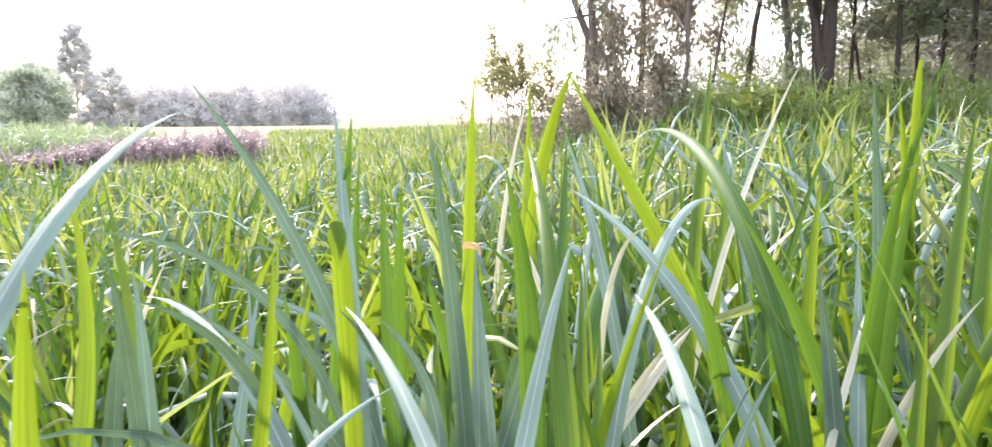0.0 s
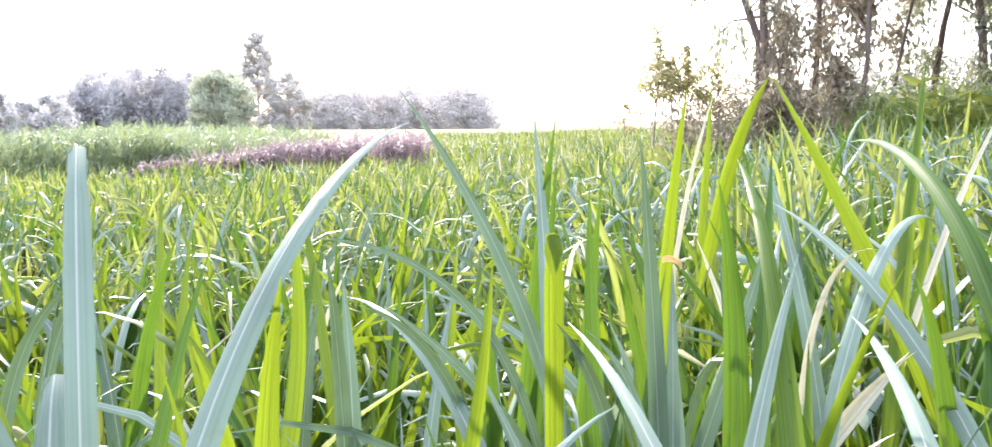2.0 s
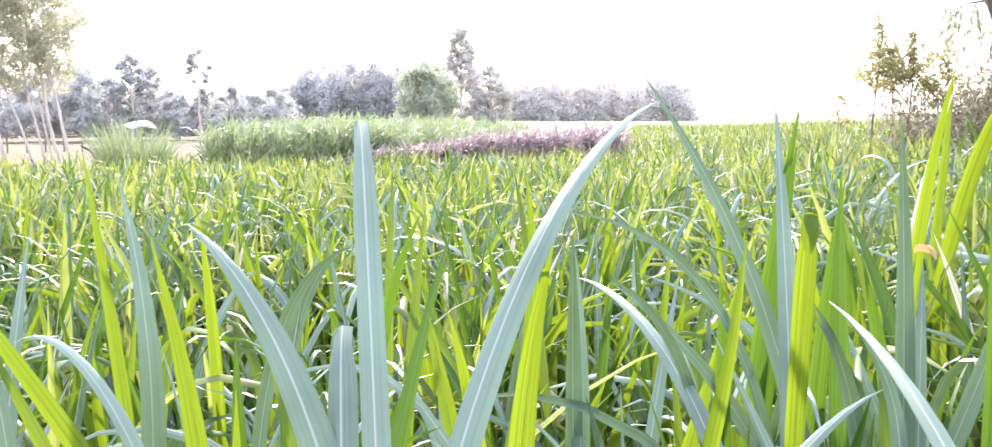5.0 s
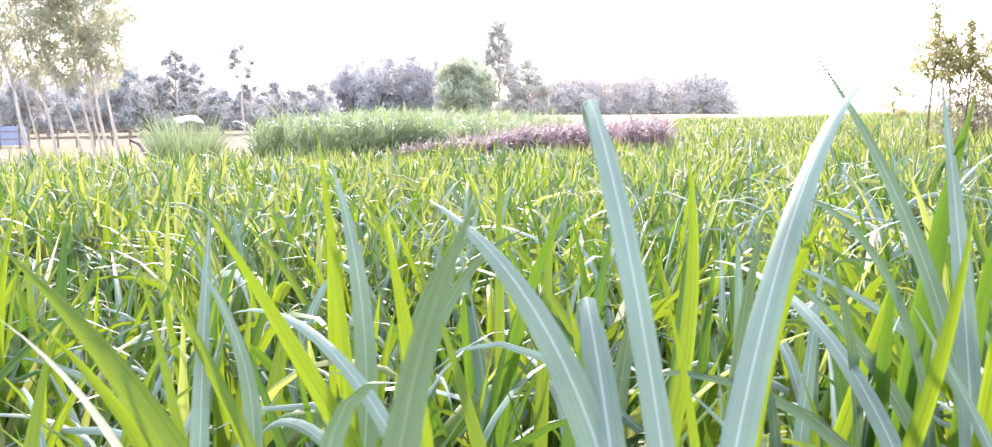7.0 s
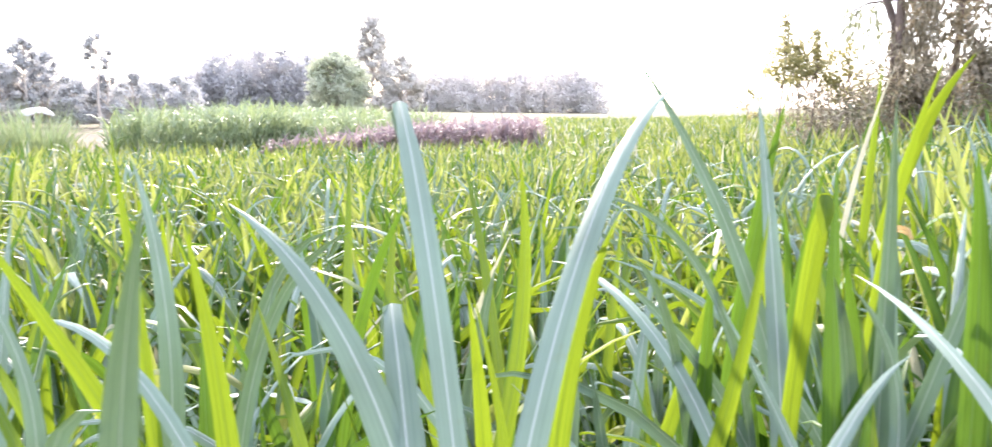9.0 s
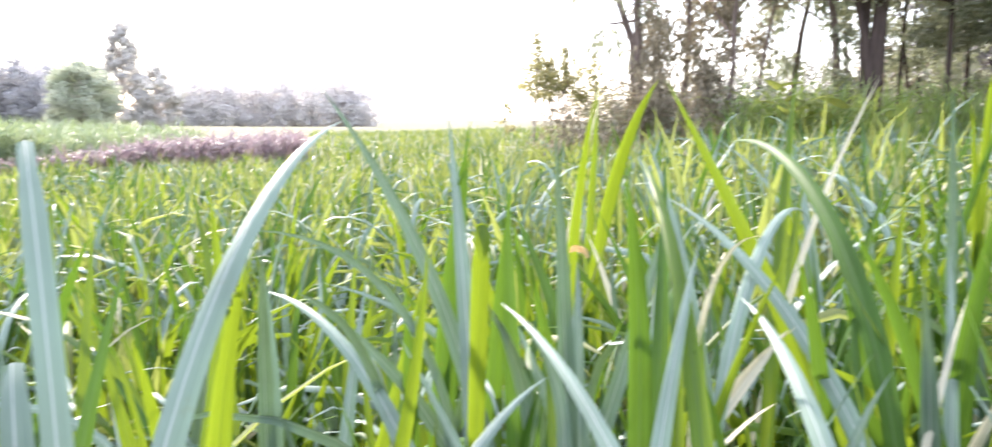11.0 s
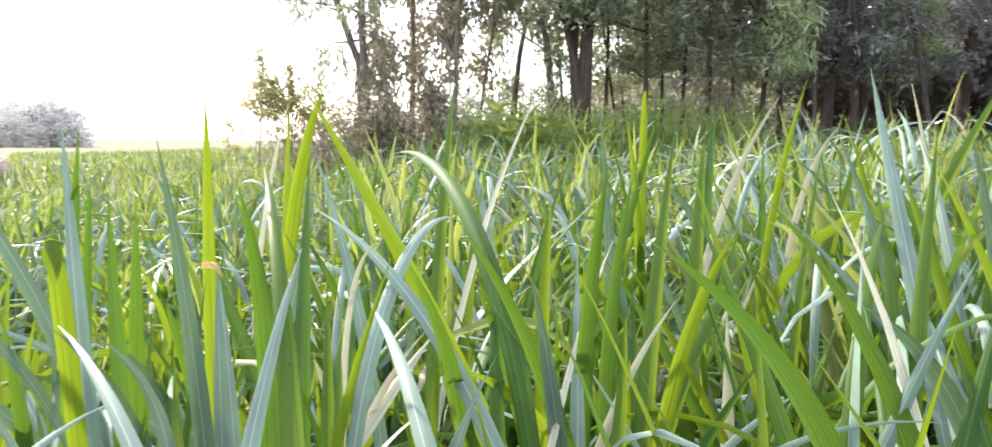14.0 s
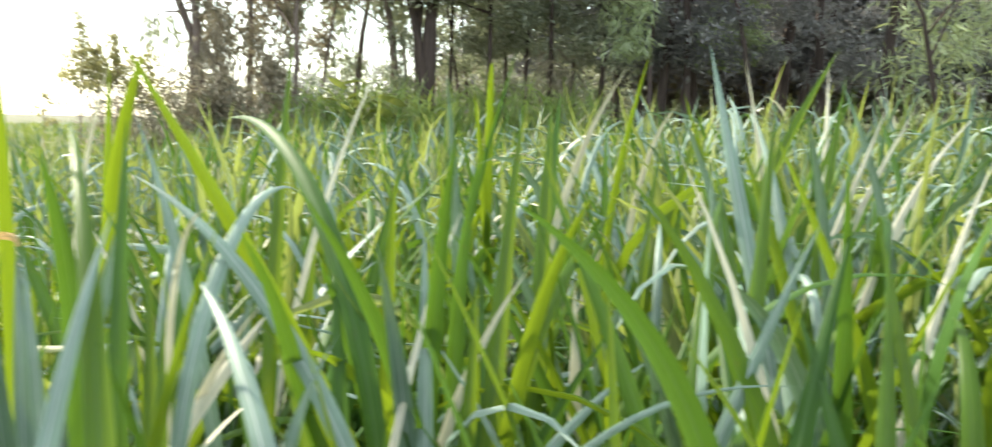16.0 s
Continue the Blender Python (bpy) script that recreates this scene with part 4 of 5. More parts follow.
def forked_tree(place):
    """Three stout trunks parting just above the ground, under a dense crown."""
    rng = np.random.default_rng(31)
    wood = Wood(rng)
    for x0, slope, dy, r, h in [(-0.03, 0.024, 0.0, 0.122, 6.0), (-0.02, -0.035, 0.12, 0.075, 5.5), (0.27, -0.16, 0.04, 0.075, 5.5)]:
        pts = [Vector((x0 + slope * max(z, 1.7) + 0.03 * math.sin(z * 2.3 + x0 * 30), dy + 0.03 * math.sin(z * 2.1), z)) for z in np.linspace(-0.1, h, 22)]
        wood.tube(pts, [r * (1.35 - 0.5 * min(z, 0.7)) * (1 - 0.06 * z) * (1 + 0.07 * math.sin(z * 5 + dy * 40)) for z in np.linspace(0, h, 22)], 12)
        for k in range(15, 22):
            a = rng.uniform(0, 6.28)
            wood.limb(pts[k], Vector((math.cos(a), math.sin(a), 0.35)), rng.uniform(1.0, 2.0), r * 0.32, 1, 0.3, 0.1, 3)
    for _ in range(60):
        a, q = rng.uniform(0, 6.28), 1.4 * math.sqrt(rng.uniform(0.02, 1))
        wood.tips.append((Vector((0.35 + math.cos(a) * q, math.sin(a) * q, rng.uniform(3.55, 5.0))), Vector((0, 0, 1))))
    for _ in range(44):
        a, q = rng.uniform(0, 6.28), 0.75 * math.sqrt(rng.uniform(0.02, 1))
        wood.tips.append((Vector((0.15 + math.cos(a) * q, -0.3 + math.sin(a) * q, 3.5 + 0.7 * rng.uniform(0, 1) ** 1.3)), Vector((0, 0, 1))))
    top = thing("forked_tree", place, "brown forked tree with three stout trunks", "tree", "grove")
    link_mesh("trunk", wood.verts, wood.faces, [BARK], top)
    p, f, uv = leaf_cloud(rng, wood.tips, 60, 0.11, 0.5, 0.17, 2.0)
    link_mesh("crown", p, f, [GROVE_LEAF], top, uvs=uv, smooth=False)


forked_tree(at(-20.1, 14.2))
for i, (az, d, h, r, low, wide, leaf) in enumerate([
        (-21.7, 15.6, 7, 0.045, 2.2, 0.8, GROVE_LEAF), (-22.4, 17.5, 7, 0.04, 2.4, 1.0, GROVE_LEAF), (-23.3, 19.0, 7, 0.04, 2.0, 1.1, GROVE_LEAF), (-24.1, 14.8, 6, 0.06, 2.7, 1.0, GROVE_LEAF), (-25.0, 16.5, 6, 0.05, 2.8, 1.0, GROVE_LEAF), (-26.4, 15.4, 6, 0.05, 2.6, 1.0, GROVE_LEAF),
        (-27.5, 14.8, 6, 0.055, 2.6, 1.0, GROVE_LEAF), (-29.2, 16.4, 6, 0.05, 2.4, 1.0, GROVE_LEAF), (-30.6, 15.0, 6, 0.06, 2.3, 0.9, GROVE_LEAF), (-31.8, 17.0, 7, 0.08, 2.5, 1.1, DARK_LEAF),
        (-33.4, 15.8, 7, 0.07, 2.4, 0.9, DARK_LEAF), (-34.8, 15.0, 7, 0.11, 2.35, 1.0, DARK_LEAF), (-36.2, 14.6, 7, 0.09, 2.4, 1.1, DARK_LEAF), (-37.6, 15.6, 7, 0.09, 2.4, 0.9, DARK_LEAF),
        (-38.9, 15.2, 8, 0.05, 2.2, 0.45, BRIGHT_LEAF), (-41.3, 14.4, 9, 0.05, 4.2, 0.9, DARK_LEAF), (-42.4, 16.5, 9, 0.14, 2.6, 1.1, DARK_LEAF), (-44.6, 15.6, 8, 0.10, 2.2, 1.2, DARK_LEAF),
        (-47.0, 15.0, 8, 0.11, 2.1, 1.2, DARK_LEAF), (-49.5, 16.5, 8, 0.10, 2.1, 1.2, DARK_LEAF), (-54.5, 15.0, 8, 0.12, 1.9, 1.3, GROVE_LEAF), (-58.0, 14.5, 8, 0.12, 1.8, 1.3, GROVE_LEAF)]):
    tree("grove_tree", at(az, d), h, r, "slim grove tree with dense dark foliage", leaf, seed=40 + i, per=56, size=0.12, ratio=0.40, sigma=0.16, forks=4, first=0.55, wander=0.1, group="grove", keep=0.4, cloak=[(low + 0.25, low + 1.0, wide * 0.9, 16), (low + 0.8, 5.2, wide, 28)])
tree("bright_tree", at(-32.6, 13.6), 5.0, 0.05, "young tree with bright drooping narrow leaves", BRIGHT_LEAF, seed=61, per=34, size=0.17, ratio=0.17, sigma=0.11, forks=4, first=0.5, droop=2.4, group="grove", cloak=[(2.75, 3.3, 0.32, 16), (3.3, 4.6, 0.40, 30)])
tree("bright_tree", at(-51.5, 12.6), 5.0, 0.05, "leaning tree with soft feathery green leaves", BRIGHT_LEAF, seed=62, per=22, size=0.2, ratio=0.14, sigma=0.25, forks=4, first=0.45, droop=2.2, group="grove", cloak=[(1.8, 4.6, 0.9, 110)])
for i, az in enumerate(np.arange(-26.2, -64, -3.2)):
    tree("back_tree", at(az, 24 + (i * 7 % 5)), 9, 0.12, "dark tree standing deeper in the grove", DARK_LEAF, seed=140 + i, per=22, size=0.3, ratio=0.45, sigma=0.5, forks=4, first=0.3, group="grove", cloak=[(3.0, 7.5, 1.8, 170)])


def broad_plant(place):
    """A sprawling plant with many wide yellow-green leaves on a few stems."""
    top = thing("broad_leaf_plant", place, "sprawling plant with wide yellow-green leaves at the grove edge", "plant")
    rng = np.random.default_rng(8)
    for stem in range(5):
        x, y, h = -0.5 + 0.25 * stem, rng.uniform(-0.2, 0.2), rng.uniform(1.75, 2.1)
        w = Wood(rng)
        w.tube([Vector((x * 0.5, y, -0.05)), Vector((x * 0.8, y, h * 0.5)), Vector((x, y, h))], [0.025, 0.02, 0.01], 6)
        link_mesh("stem", w.verts, w.faces, [REED], top)
        for k in range(8):
            one = [np.array([v]) for v in (k * 2.4 + stem, rng.uniform(0.9, 1.4), rng.uniform(0.2, 0.6), rng.uniform(0.30, 0.55), rng.uniform(0.10, 0.17), rng.normal(0, 0.3), 0.2)]
            p, f, uv = blade_mesh(np.array([[x * (0.6 + 0.05 * k), y, h * (0.75 + 0.035 * k)]]), *one, 8, fold=0.12, power=1.3, taper=2.0)
            link_mesh("leaf", p.tolist(), f.tolist(), [PALE_GRASS], top, uvs=uv)


broad_plant(at(-16.8, 12.9))


# ---- single tall leaves close to the camera, clump by clump ----
def grass_clump(x, y, label):
    return thing("grass_clump", (x, y, 0), label, "grass clump", "tall grass clumps")


def leaf(clump, root, heading, lean, bend, length, width, twist, mat, habit=""):
    """One long leaf on its own stem. Angles in degrees; heading to the left of +y; twist turns the blade about its length."""
    power, taper = {"curl": (7.0, 5.0), "arch": (1.3, 1.9), "broad": (1.6, 3.0), "fold": (1.6, 16.0)}.get(habit, (1.6, 2.4))
    one = [np.array([v]) for v in (radians(heading), radians(lean), radians(bend), length, width, radians(twist), radians(14 * math.sin(heading)))]
    pts, faces, uv = blade_mesh(np.zeros((1, 3)), *one, 22, fold=0.27, power=power, taper=taper)
    if habit == "fold":
        # the top bent over and hanging down
        pts[-3], pts[-1] = pts[-2] + pts[-6] - pts[-5], pts[-2] + pts[-4] - pts[-5]
        flap = [np.array([v]) for v in (radians(heading), radians(lean + bend + 140), 0.3, 0.025 + width, width * 0.9, radians(twist), 0.1)]
        more, turned, grid = blade_mesh(pts[-2:-1] - np.array([[0, 0, 0.002]]), *flap, 8, fold=0.12, taper=1.2)
        pts, faces, uv = np.concatenate([pts, more]), np.concatenate([faces, turned + len(pts)]), np.concatenate([uv, grid])
    stem = Wood(np.random.default_rng(1))
    foot = Vector((0.25 * (clump.location.x - root[0]), 0.25 * (clump.location.y - root[1]), -root[2] - 0.03))
    stem.tube([foot, foot * 0.5 + Vector((0, 0, 0.02)), Vector((0, 0, 0.03))], [0.007, 0.006, max(0.003, width * 0.22)], 6)
    rod = link_mesh("stem", stem.verts, stem.faces, [GREEN], clump)
    rod.location = Vector(root) - clump.location
    link_mesh("leaf", pts.tolist(), faces.tolist(), [mat], rod, uvs=uv)


clump = grass_clump(-1.87, 1.50, "clump of broad blue-green grass leaves rising above the crop")
leaf(clump, (-1.874, 1.504, 0.504), 110.5, 12.1, 79.1, 0.738, 0.0287, -64, WAXY, "arch")
clump = grass_clump(-1.48, 1.68, "clump of bright yellow-green upright grass leaves")
leaf(clump, (-1.569, 1.687, 0.679), 215.0, 9.6, 32.5, 0.753, 0.0299, 5, GRASS)
leaf(clump, (-1.399, 1.678, 0.769), 232.0, 20.9, 57.1, 0.842, 0.0300, -41, WAXY)
clump = grass_clump(-1.36, 1.23, "clump of broad blue-green grass leaves rising above the crop")
leaf(clump, (-1.302, 1.221, 0.558), 221.4, 16.0, 31.8, 0.680, 0.0280, -5, WAXY)
clump = grass_clump(-1.16, 1.79, "clump of bright yellow-green upright grass leaves")
leaf(clump, (-1.162, 1.788, 0.708), 24.1, 11.4, 25.2, 0.809, 0.0262, 1, GRASS)
clump = grass_clump(-0.89, 0.72, "clump of bright yellow-green upright grass leaves")
leaf(clump, (-1.052, 0.650, 0.696), 32.6, 11.3, 23.8, 0.799, 0.0277, 9, WAXY)
leaf(clump, (-0.875, 0.814, 0.632), 99.4, 16.7, 16.9, 0.768, 0.0286, -52, GRASS)
clump = grass_clump(-0.96, 1.22, "clump of bright yellow-green upright grass leaves")
leaf(clump, (-1.042, 1.133, 0.871), 238.9, 9.5, 62.0, 0.698, 0.0237, -37, WAXY)
leaf(clump, (-0.870, 1.311, 0.681), 14.5, 12.0, 21.4, 0.791, 0.0265, 5, GRASS)
clump = grass_clump(-1.02, 1.44, "clump of bright yellow-green upright grass leaves")
leaf(clump, (-1.020, 1.445, 0.749), 228.2, 10.7, 42.0, 0.799, 0.0283, -23, GREEN)
clump = grass_clump(-1.01, 0.31, "clump of bright yellow-green upright grass leaves")
leaf(clump, (-1.010, 0.315, 0.635), 28.3, 14.5, 20.3, 0.766, 0.0300, 21, GRASS)
clump = grass_clump(-0.62, 0.68, "clump of bright yellow-green upright grass leaves")
leaf(clump, (-0.640, 0.534, 0.699), 96.0, 12.5, 21.9, 0.809, 0.0172, -52, GRASS)
leaf(clump, (-0.710, 0.739, 0.758), 62.0, 18.6, 118.0, 0.847, 0.0285, -60, WAXY, "arch")
leaf(clump, (-0.635, 0.839, 0.639), 62.0, 15.3, 19.8, 0.751, 0.0266, -33, GRASS)
leaf(clump, (-0.689, 0.845, 0.692), 354.3, 11.7, 22.6, 0.799, 0.0266, 21, GREEN)
clump = grass_clump(-0.54, 1.24, "clump of broad blue-green grass leaves rising above the crop")
leaf(clump, (-0.639, 1.306, 0.589), 84.5, 14.7, 0.4, 0.697, 0.0363, -62, GRASS)
leaf(clump, (-0.536, 1.297, 0.758), 196.7, 11.1, 41.2, 0.803, 0.0266, 7, WAXY)
leaf(clump, (-0.429, 1.291, 0.604), 179.5, 13.8, 25.9, 0.719, 0.0289, 7, WAXY)
leaf(clump, (-0.429, 1.179, 0.640), 355.9, 13.4, 23.7, 0.756, 0.0284, 7, WAXY)
leaf(clump, (-0.583, 1.083, 0.676), 6.2, 12.2, 26.2, 0.780, 0.0271, 5, GREEN)
leaf(clump, (-0.473, 1.380, 0.659), 247.8, 16.0, -0.8, 0.726, 0.0276, -62, GRASS)
leaf(clump, (-0.521, 1.206, 0.753), 100.2, -5.0, 10.7, 0.657, 0.0301, -80, WAXY)
leaf(clump, (-0.596, 1.145, 0.676), 190.0, 11.3, 28.6, 0.769, 0.0289, 15, GRASS)
clump = grass_clump(-0.47, 0.44, "clump of broad blue-green grass leaves rising above the crop")
leaf(clump, (-0.411, 0.433, 0.968), 350.7, 10.9, 71.8, 0.874, 0.0257, 17, WAXY)
leaf(clump, (-0.617, 0.333, 0.699), 67.9, 12.8, 17.1, 0.817, 0.0164, -21, GRASS)
clump = grass_clump(-0.20, 1.47, "clump of bright yellow-green upright grass leaves")
leaf(clump, (-0.217, 1.361, 0.836), 158.8, 6.1, 76.8, 0.922, 0.0177, 64, WAXY, "arch")
leaf(clump, (-0.328, 1.550, 0.772), 177.4, 30.8, 42.3, 0.991, 0.0193, 39, WAXY)
leaf(clump, (-0.203, 1.536, 0.738), 190.3, 9.2, 27.0, 0.823, 0.0314, -3, GREEN)
leaf(clump, (-0.300, 1.460, 0.777), 199.4, 9.9, 21.3, 0.878, 0.0298, -9, GREEN)
leaf(clump, (-0.056, 1.586, 0.690), 160.5, 14.9, 42.0, 0.760, 0.0300, 41, WAXY)
leaf(clump, (-0.041, 1.486, 0.692), 160.6, 10.0, 27.7, 0.778, 0.0294, 29, GREEN)
leaf(clump, (-0.321, 1.435, 0.673), 184.9, 11.7, 26.2, 0.773, 0.0298, -5, GREEN)
leaf(clump, (-0.300, 1.440, 0.732), 218.1, 9.1, -1.1, 0.828, 0.0273, -33, GREEN)
leaf(clump, (-0.126, 1.427, 0.688), 122.5, 16.0, 38.1, 0.791, 0.0270, 84, WAXY)
clump = grass_clump(-0.32, 0.25, "clump of broad blue-green grass leaves rising above the crop")
leaf(clump, (-0.318, 0.248, 0.903), 336.9, 21.0, 71.8, 0.769, 0.0190, 33, WAXY)
clump = grass_clump(-0.05, 1.08, "clump of bright yellow-green upright grass leaves")
leaf(clump, (-0.171, 1.042, 0.778), 16.9, 11.6, 17.5, 0.886, 0.0307, -11, WAXY)
leaf(clump, (0.027, 1.126, 0.709), 206.0, 11.4, 20.4, 0.816, 0.0174, -43, GRASS)
leaf(clump, (-0.084, 1.236, 0.760), 168.6, 14.1, 47.2, 0.810, 0.0263, 37, WAXY)
leaf(clump, (0.088, 1.122, 0.663), 355.7, 12.1, 25.3, 0.768, 0.0275, 1, GRASS)
leaf(clump, (-0.016, 1.244, 0.661), 8.9, 13.3, 26.2, 0.772, 0.0281, -5, WAXY)
leaf(clump, (-0.104, 1.064, 0.784), 282.9, -6.0, 5.4, 0.752, 0.0302, 86, GREEN)
leaf(clump, (0.042, 1.089, 0.756), 351.1, 9.3, 21.6, 0.853, 0.0294, 1, GREEN)
leaf(clump, (-0.195, 1.066, 0.780), 45.8, 7.4, 89.4, 0.856, 0.0285, -43, WAXY, "arch")
leaf(clump, (-0.067, 0.906, 0.637), 7.3, 13.4, 26.5, 0.749, 0.0270, -3, GRASS)
clump = grass_clump(-0.02, 0.73, "clump of broad blue-green grass leaves rising above the crop")
leaf(clump, (-0.001, 0.826, 0.661), 66.8, 15.3, 19.8, 0.768, 0.0237, -50, WAXY)
leaf(clump, (0.074, 0.887, 0.644), 352.5, 13.3, 25.4, 0.756, 0.0285, -3, GRASS)
clump = grass_clump(0.01, 2.90, "grass clump with withered straw leaves among green ones")
leaf(clump, (0.059, 3.007, 0.814), 202.1, 5.5, -0.1, 0.915, 0.0295, -25, GRASS)
leaf(clump, (-0.043, 2.801, 0.834), 206.0, 8.6, 25.3, 0.922, 0.0159, -29, DRY)
clump = grass_clump(0.10, 1.49, "grass clump with withered straw leaves among green ones")
leaf(clump, (0.077, 1.518, 0.668), 196.4, 20.8, 35.4, 0.842, 0.0184, -48, DRY)
leaf(clump, (0.239, 1.532, 0.766), 25.6, 10.3, 25.2, 0.861, 0.0268, -31, WAXY)
leaf(clump, (-0.017, 1.628, 0.663), 83.0, 9.1, 72.2, 0.874, 0.0279, -76, WAXY, "arch")
clump = grass_clump(0.13, 0.45, "clump of broad blue-green grass leaves rising above the crop")
leaf(clump, (0.059, 0.350, 0.885), 26.2, 13.8, 71.1, 0.784, 0.0205, -39, WAXY)
clump = grass_clump(0.23, 1.27, "grass clump with withered straw leaves among green ones")
leaf(clump, (0.266, 1.411, 0.835), 338.7, 11.1, 22.2, 0.938, 0.0266, 7, GRASS)
leaf(clump, (0.340, 1.270, 0.775), 152.1, 10.4, 45.6, 0.791, 0.0295, 19, GREEN)
clump = grass_clump(0.32, 0.95, "grass clump with withered straw leaves among green ones")
leaf(clump, (0.269, 0.956, 0.760), 318.7, 16.6, 38.5, 0.811, 0.0120, 19, DRY)
leaf(clump, (0.304, 1.015, 0.666), 350.2, 13.9, 17.2, 0.787, 0.0314, -5, GREEN)
leaf(clump, (0.349, 1.028, 0.609), 282.2, 8.1, 66.6, 0.816, 0.0274, 50, WAXY, "arch")
leaf(clump, (0.390, 0.989, 0.689), 341.7, 11.5, 22.3, 0.796, 0.0267, -1, WAXY)
clump = grass_clump(0.27, 2.23, "clump of broad blue-green grass leaves rising above the crop")
leaf(clump, (0.269, 2.233, 0.376), 75.2, 17.7, 80.1, 0.747, 0.0278, -70, WAXY, "arch")
clump = grass_clump(0.34, 1.84, "tuft of withered straw-coloured grass leaves above the crop")
leaf(clump, (0.344, 1.844, 0.825), 282.4, 10.2, 18.9, 0.928, 0.0146, 60, DRY)
clump = grass_clump(0.51, 1.22, "clump of bright yellow-green upright grass leaves")
leaf(clump, (0.621, 1.332, 0.794), 162.9, 30.2, 35.3, 1.017, 0.0239, -19, GRASS)
leaf(clump, (0.467, 1.212, 0.704), 148.2, 9.9, 28.2, 0.790, 0.0313, 13, WAXY)
leaf(clump, (0.503, 1.397, 0.673), 133.8, 11.2, 24.8, 0.774, 0.0311, 35, GREEN)
leaf(clump, (0.580, 1.098, 0.585), 294.7, 15.1, 30.2, 0.702, 0.0280, 31, GRASS)
leaf(clump, (0.454, 1.211, 0.606), 253.7, 15.8, 19.6, 0.739, 0.0277, 68, GREEN)
leaf(clump, (0.447, 1.102, 0.657), 68.1, 16.5, 5.2, 0.777, 0.0268, -74, GRASS)
leaf(clump, (0.467, 1.220, 0.808), 168.2, 3.6, 38.5, 0.814, 0.0302, -13, GREEN)
leaf(clump, (0.497, 1.086, 0.781), 322.8, 9.4, 22.3, 0.877, 0.0296, 9, GRASS)
leaf(clump, (0.503, 1.171, 0.756), 123.5, 9.8, 35.0, 0.819, 0.0288, 48, GREEN)
clump = grass_clump(0.57, 1.41, "clump of bright yellow-green upright grass leaves")
leaf(clump, (0.610, 1.423, 0.756), 235.5, -3.8, 15.4, 0.783, 0.0314, -78, GREEN)
leaf(clump, (0.617, 1.409, 0.620), 160.0, 13.4, 27.0, 0.732, 0.0276, -3, GRASS)
clump = grass_clump(0.49, 2.49, "clump of bright yellow-green upright grass leaves")
leaf(clump, (0.489, 2.486, 0.604), 90.6, 37.3, 8.6, 0.773, 0.0237, -84, GREEN)
clump = grass_clump(0.75, 2.10, "clump of broad blue-green grass leaves rising above the crop")
leaf(clump, (0.622, 2.121, 0.769), 10.2, 10.8, 25.0, 0.867, 0.0262, -25, WAXY)
leaf(clump, (0.877, 2.070, 0.818), 149.0, 9.6, 22.8, 0.914, 0.0263, 9, WAXY)
clump = grass_clump(0.78, 0.62, "clump of bright yellow-green upright grass leaves")
leaf(clump, (0.664, 0.555, 0.694), 316.7, 11.3, 23.4, 0.798, 0.0291, -5, GRASS)
leaf(clump, (0.762, 0.550, 0.657), 354.6, 13.1, 22.3, 0.776, 0.0285, -37, GREEN)
leaf(clump, (0.921, 0.644, 0.632), 320.5, 11.9, 85.0, 0.784, 0.0298, -15, GRASS, "curl")
clump = grass_clump(0.95, 1.53, "clump of bright yellow-green upright grass leaves")
leaf(clump, (0.827, 1.574, 0.785), 327.3, 10.5, 20.7, 0.887, 0.0377, 3, GRASS)
leaf(clump, (0.983, 1.605, 0.685), 105.4, 12.5, 25.3, 0.792, 0.0268, 56, WAXY)
leaf(clump, (0.931, 1.409, 0.599), 141.6, 14.3, 27.9, 0.716, 0.0282, 7, GRASS)
clump = grass_clump(0.95, 1.16, "clump of bright yellow-green upright grass leaves")
leaf(clump, (0.903, 1.038, 0.783), 314.0, 9.3, 22.0, 0.880, 0.0288, 3, GRASS)
leaf(clump, (0.984, 1.192, 0.630), 117.9, 14.0, 29.9, 0.738, 0.0286, 37, WAXY)
clump = grass_clump(1.07, 2.46, "clump of bright yellow-green upright grass leaves")
leaf(clump, (0.953, 2.441, 0.846), 212.8, 12.3, 7.9, 0.953, 0.0213, -58, GREEN)
leaf(clump, (1.114, 2.463, 0.875), 157.3, 8.4, 85.0, 0.951, 0.0254, -1, GRASS, "curl")
leaf(clump, (1.148, 2.490, 0.810), 143.7, 9.7, 23.6, 0.905, 0.0289, 11, GRASS)
clump = grass_clump(1.08, 2.05, "grass clump with withered straw leaves among green ones")
leaf(clump, (1.127, 2.137, 0.805), 322.3, 9.8, 20.2, 0.905, 0.0460, 9, GREEN)
clump = grass_clump(1.28, 1.09, "grass clump with withered straw leaves among green ones")
leaf(clump, (1.292, 1.136, 0.751), 51.1, 17.0, 3.0, 0.860, 0.0287, 88, GRASS)
leaf(clump, (1.340, 1.184, 0.725), 274.1, 13.3, 17.0, 0.845, 0.0213, 33, DRY)
clump = grass_clump(1.39, 2.39, "grass clump with withered straw leaves among green ones")
leaf(clump, (1.452, 2.391, 0.857), 176.9, 9.1, 20.8, 0.955, 0.0240, -31, GRASS)
leaf(clump, (1.330, 2.388, 0.623), 175.7, 13.9, 29.4, 0.732, 0.0159, -31, DRY)
clump = grass_clump(1.44, 1.55, "clump of broad blue-green grass leaves rising above the crop")
leaf(clump, (1.398, 1.569, 0.788), 101.0, 10.3, 24.6, 0.883, 0.0279, 45, WAXY)
leaf(clump, (1.364, 1.381, 0.837), 343.3, 11.4, 34.5, 0.881, 0.0289, -29, WAXY)
leaf(clump, (1.440, 1.367, 0.788), 116.5, 10.1, 26.1, 0.879, 0.0297, 21, WAXY)
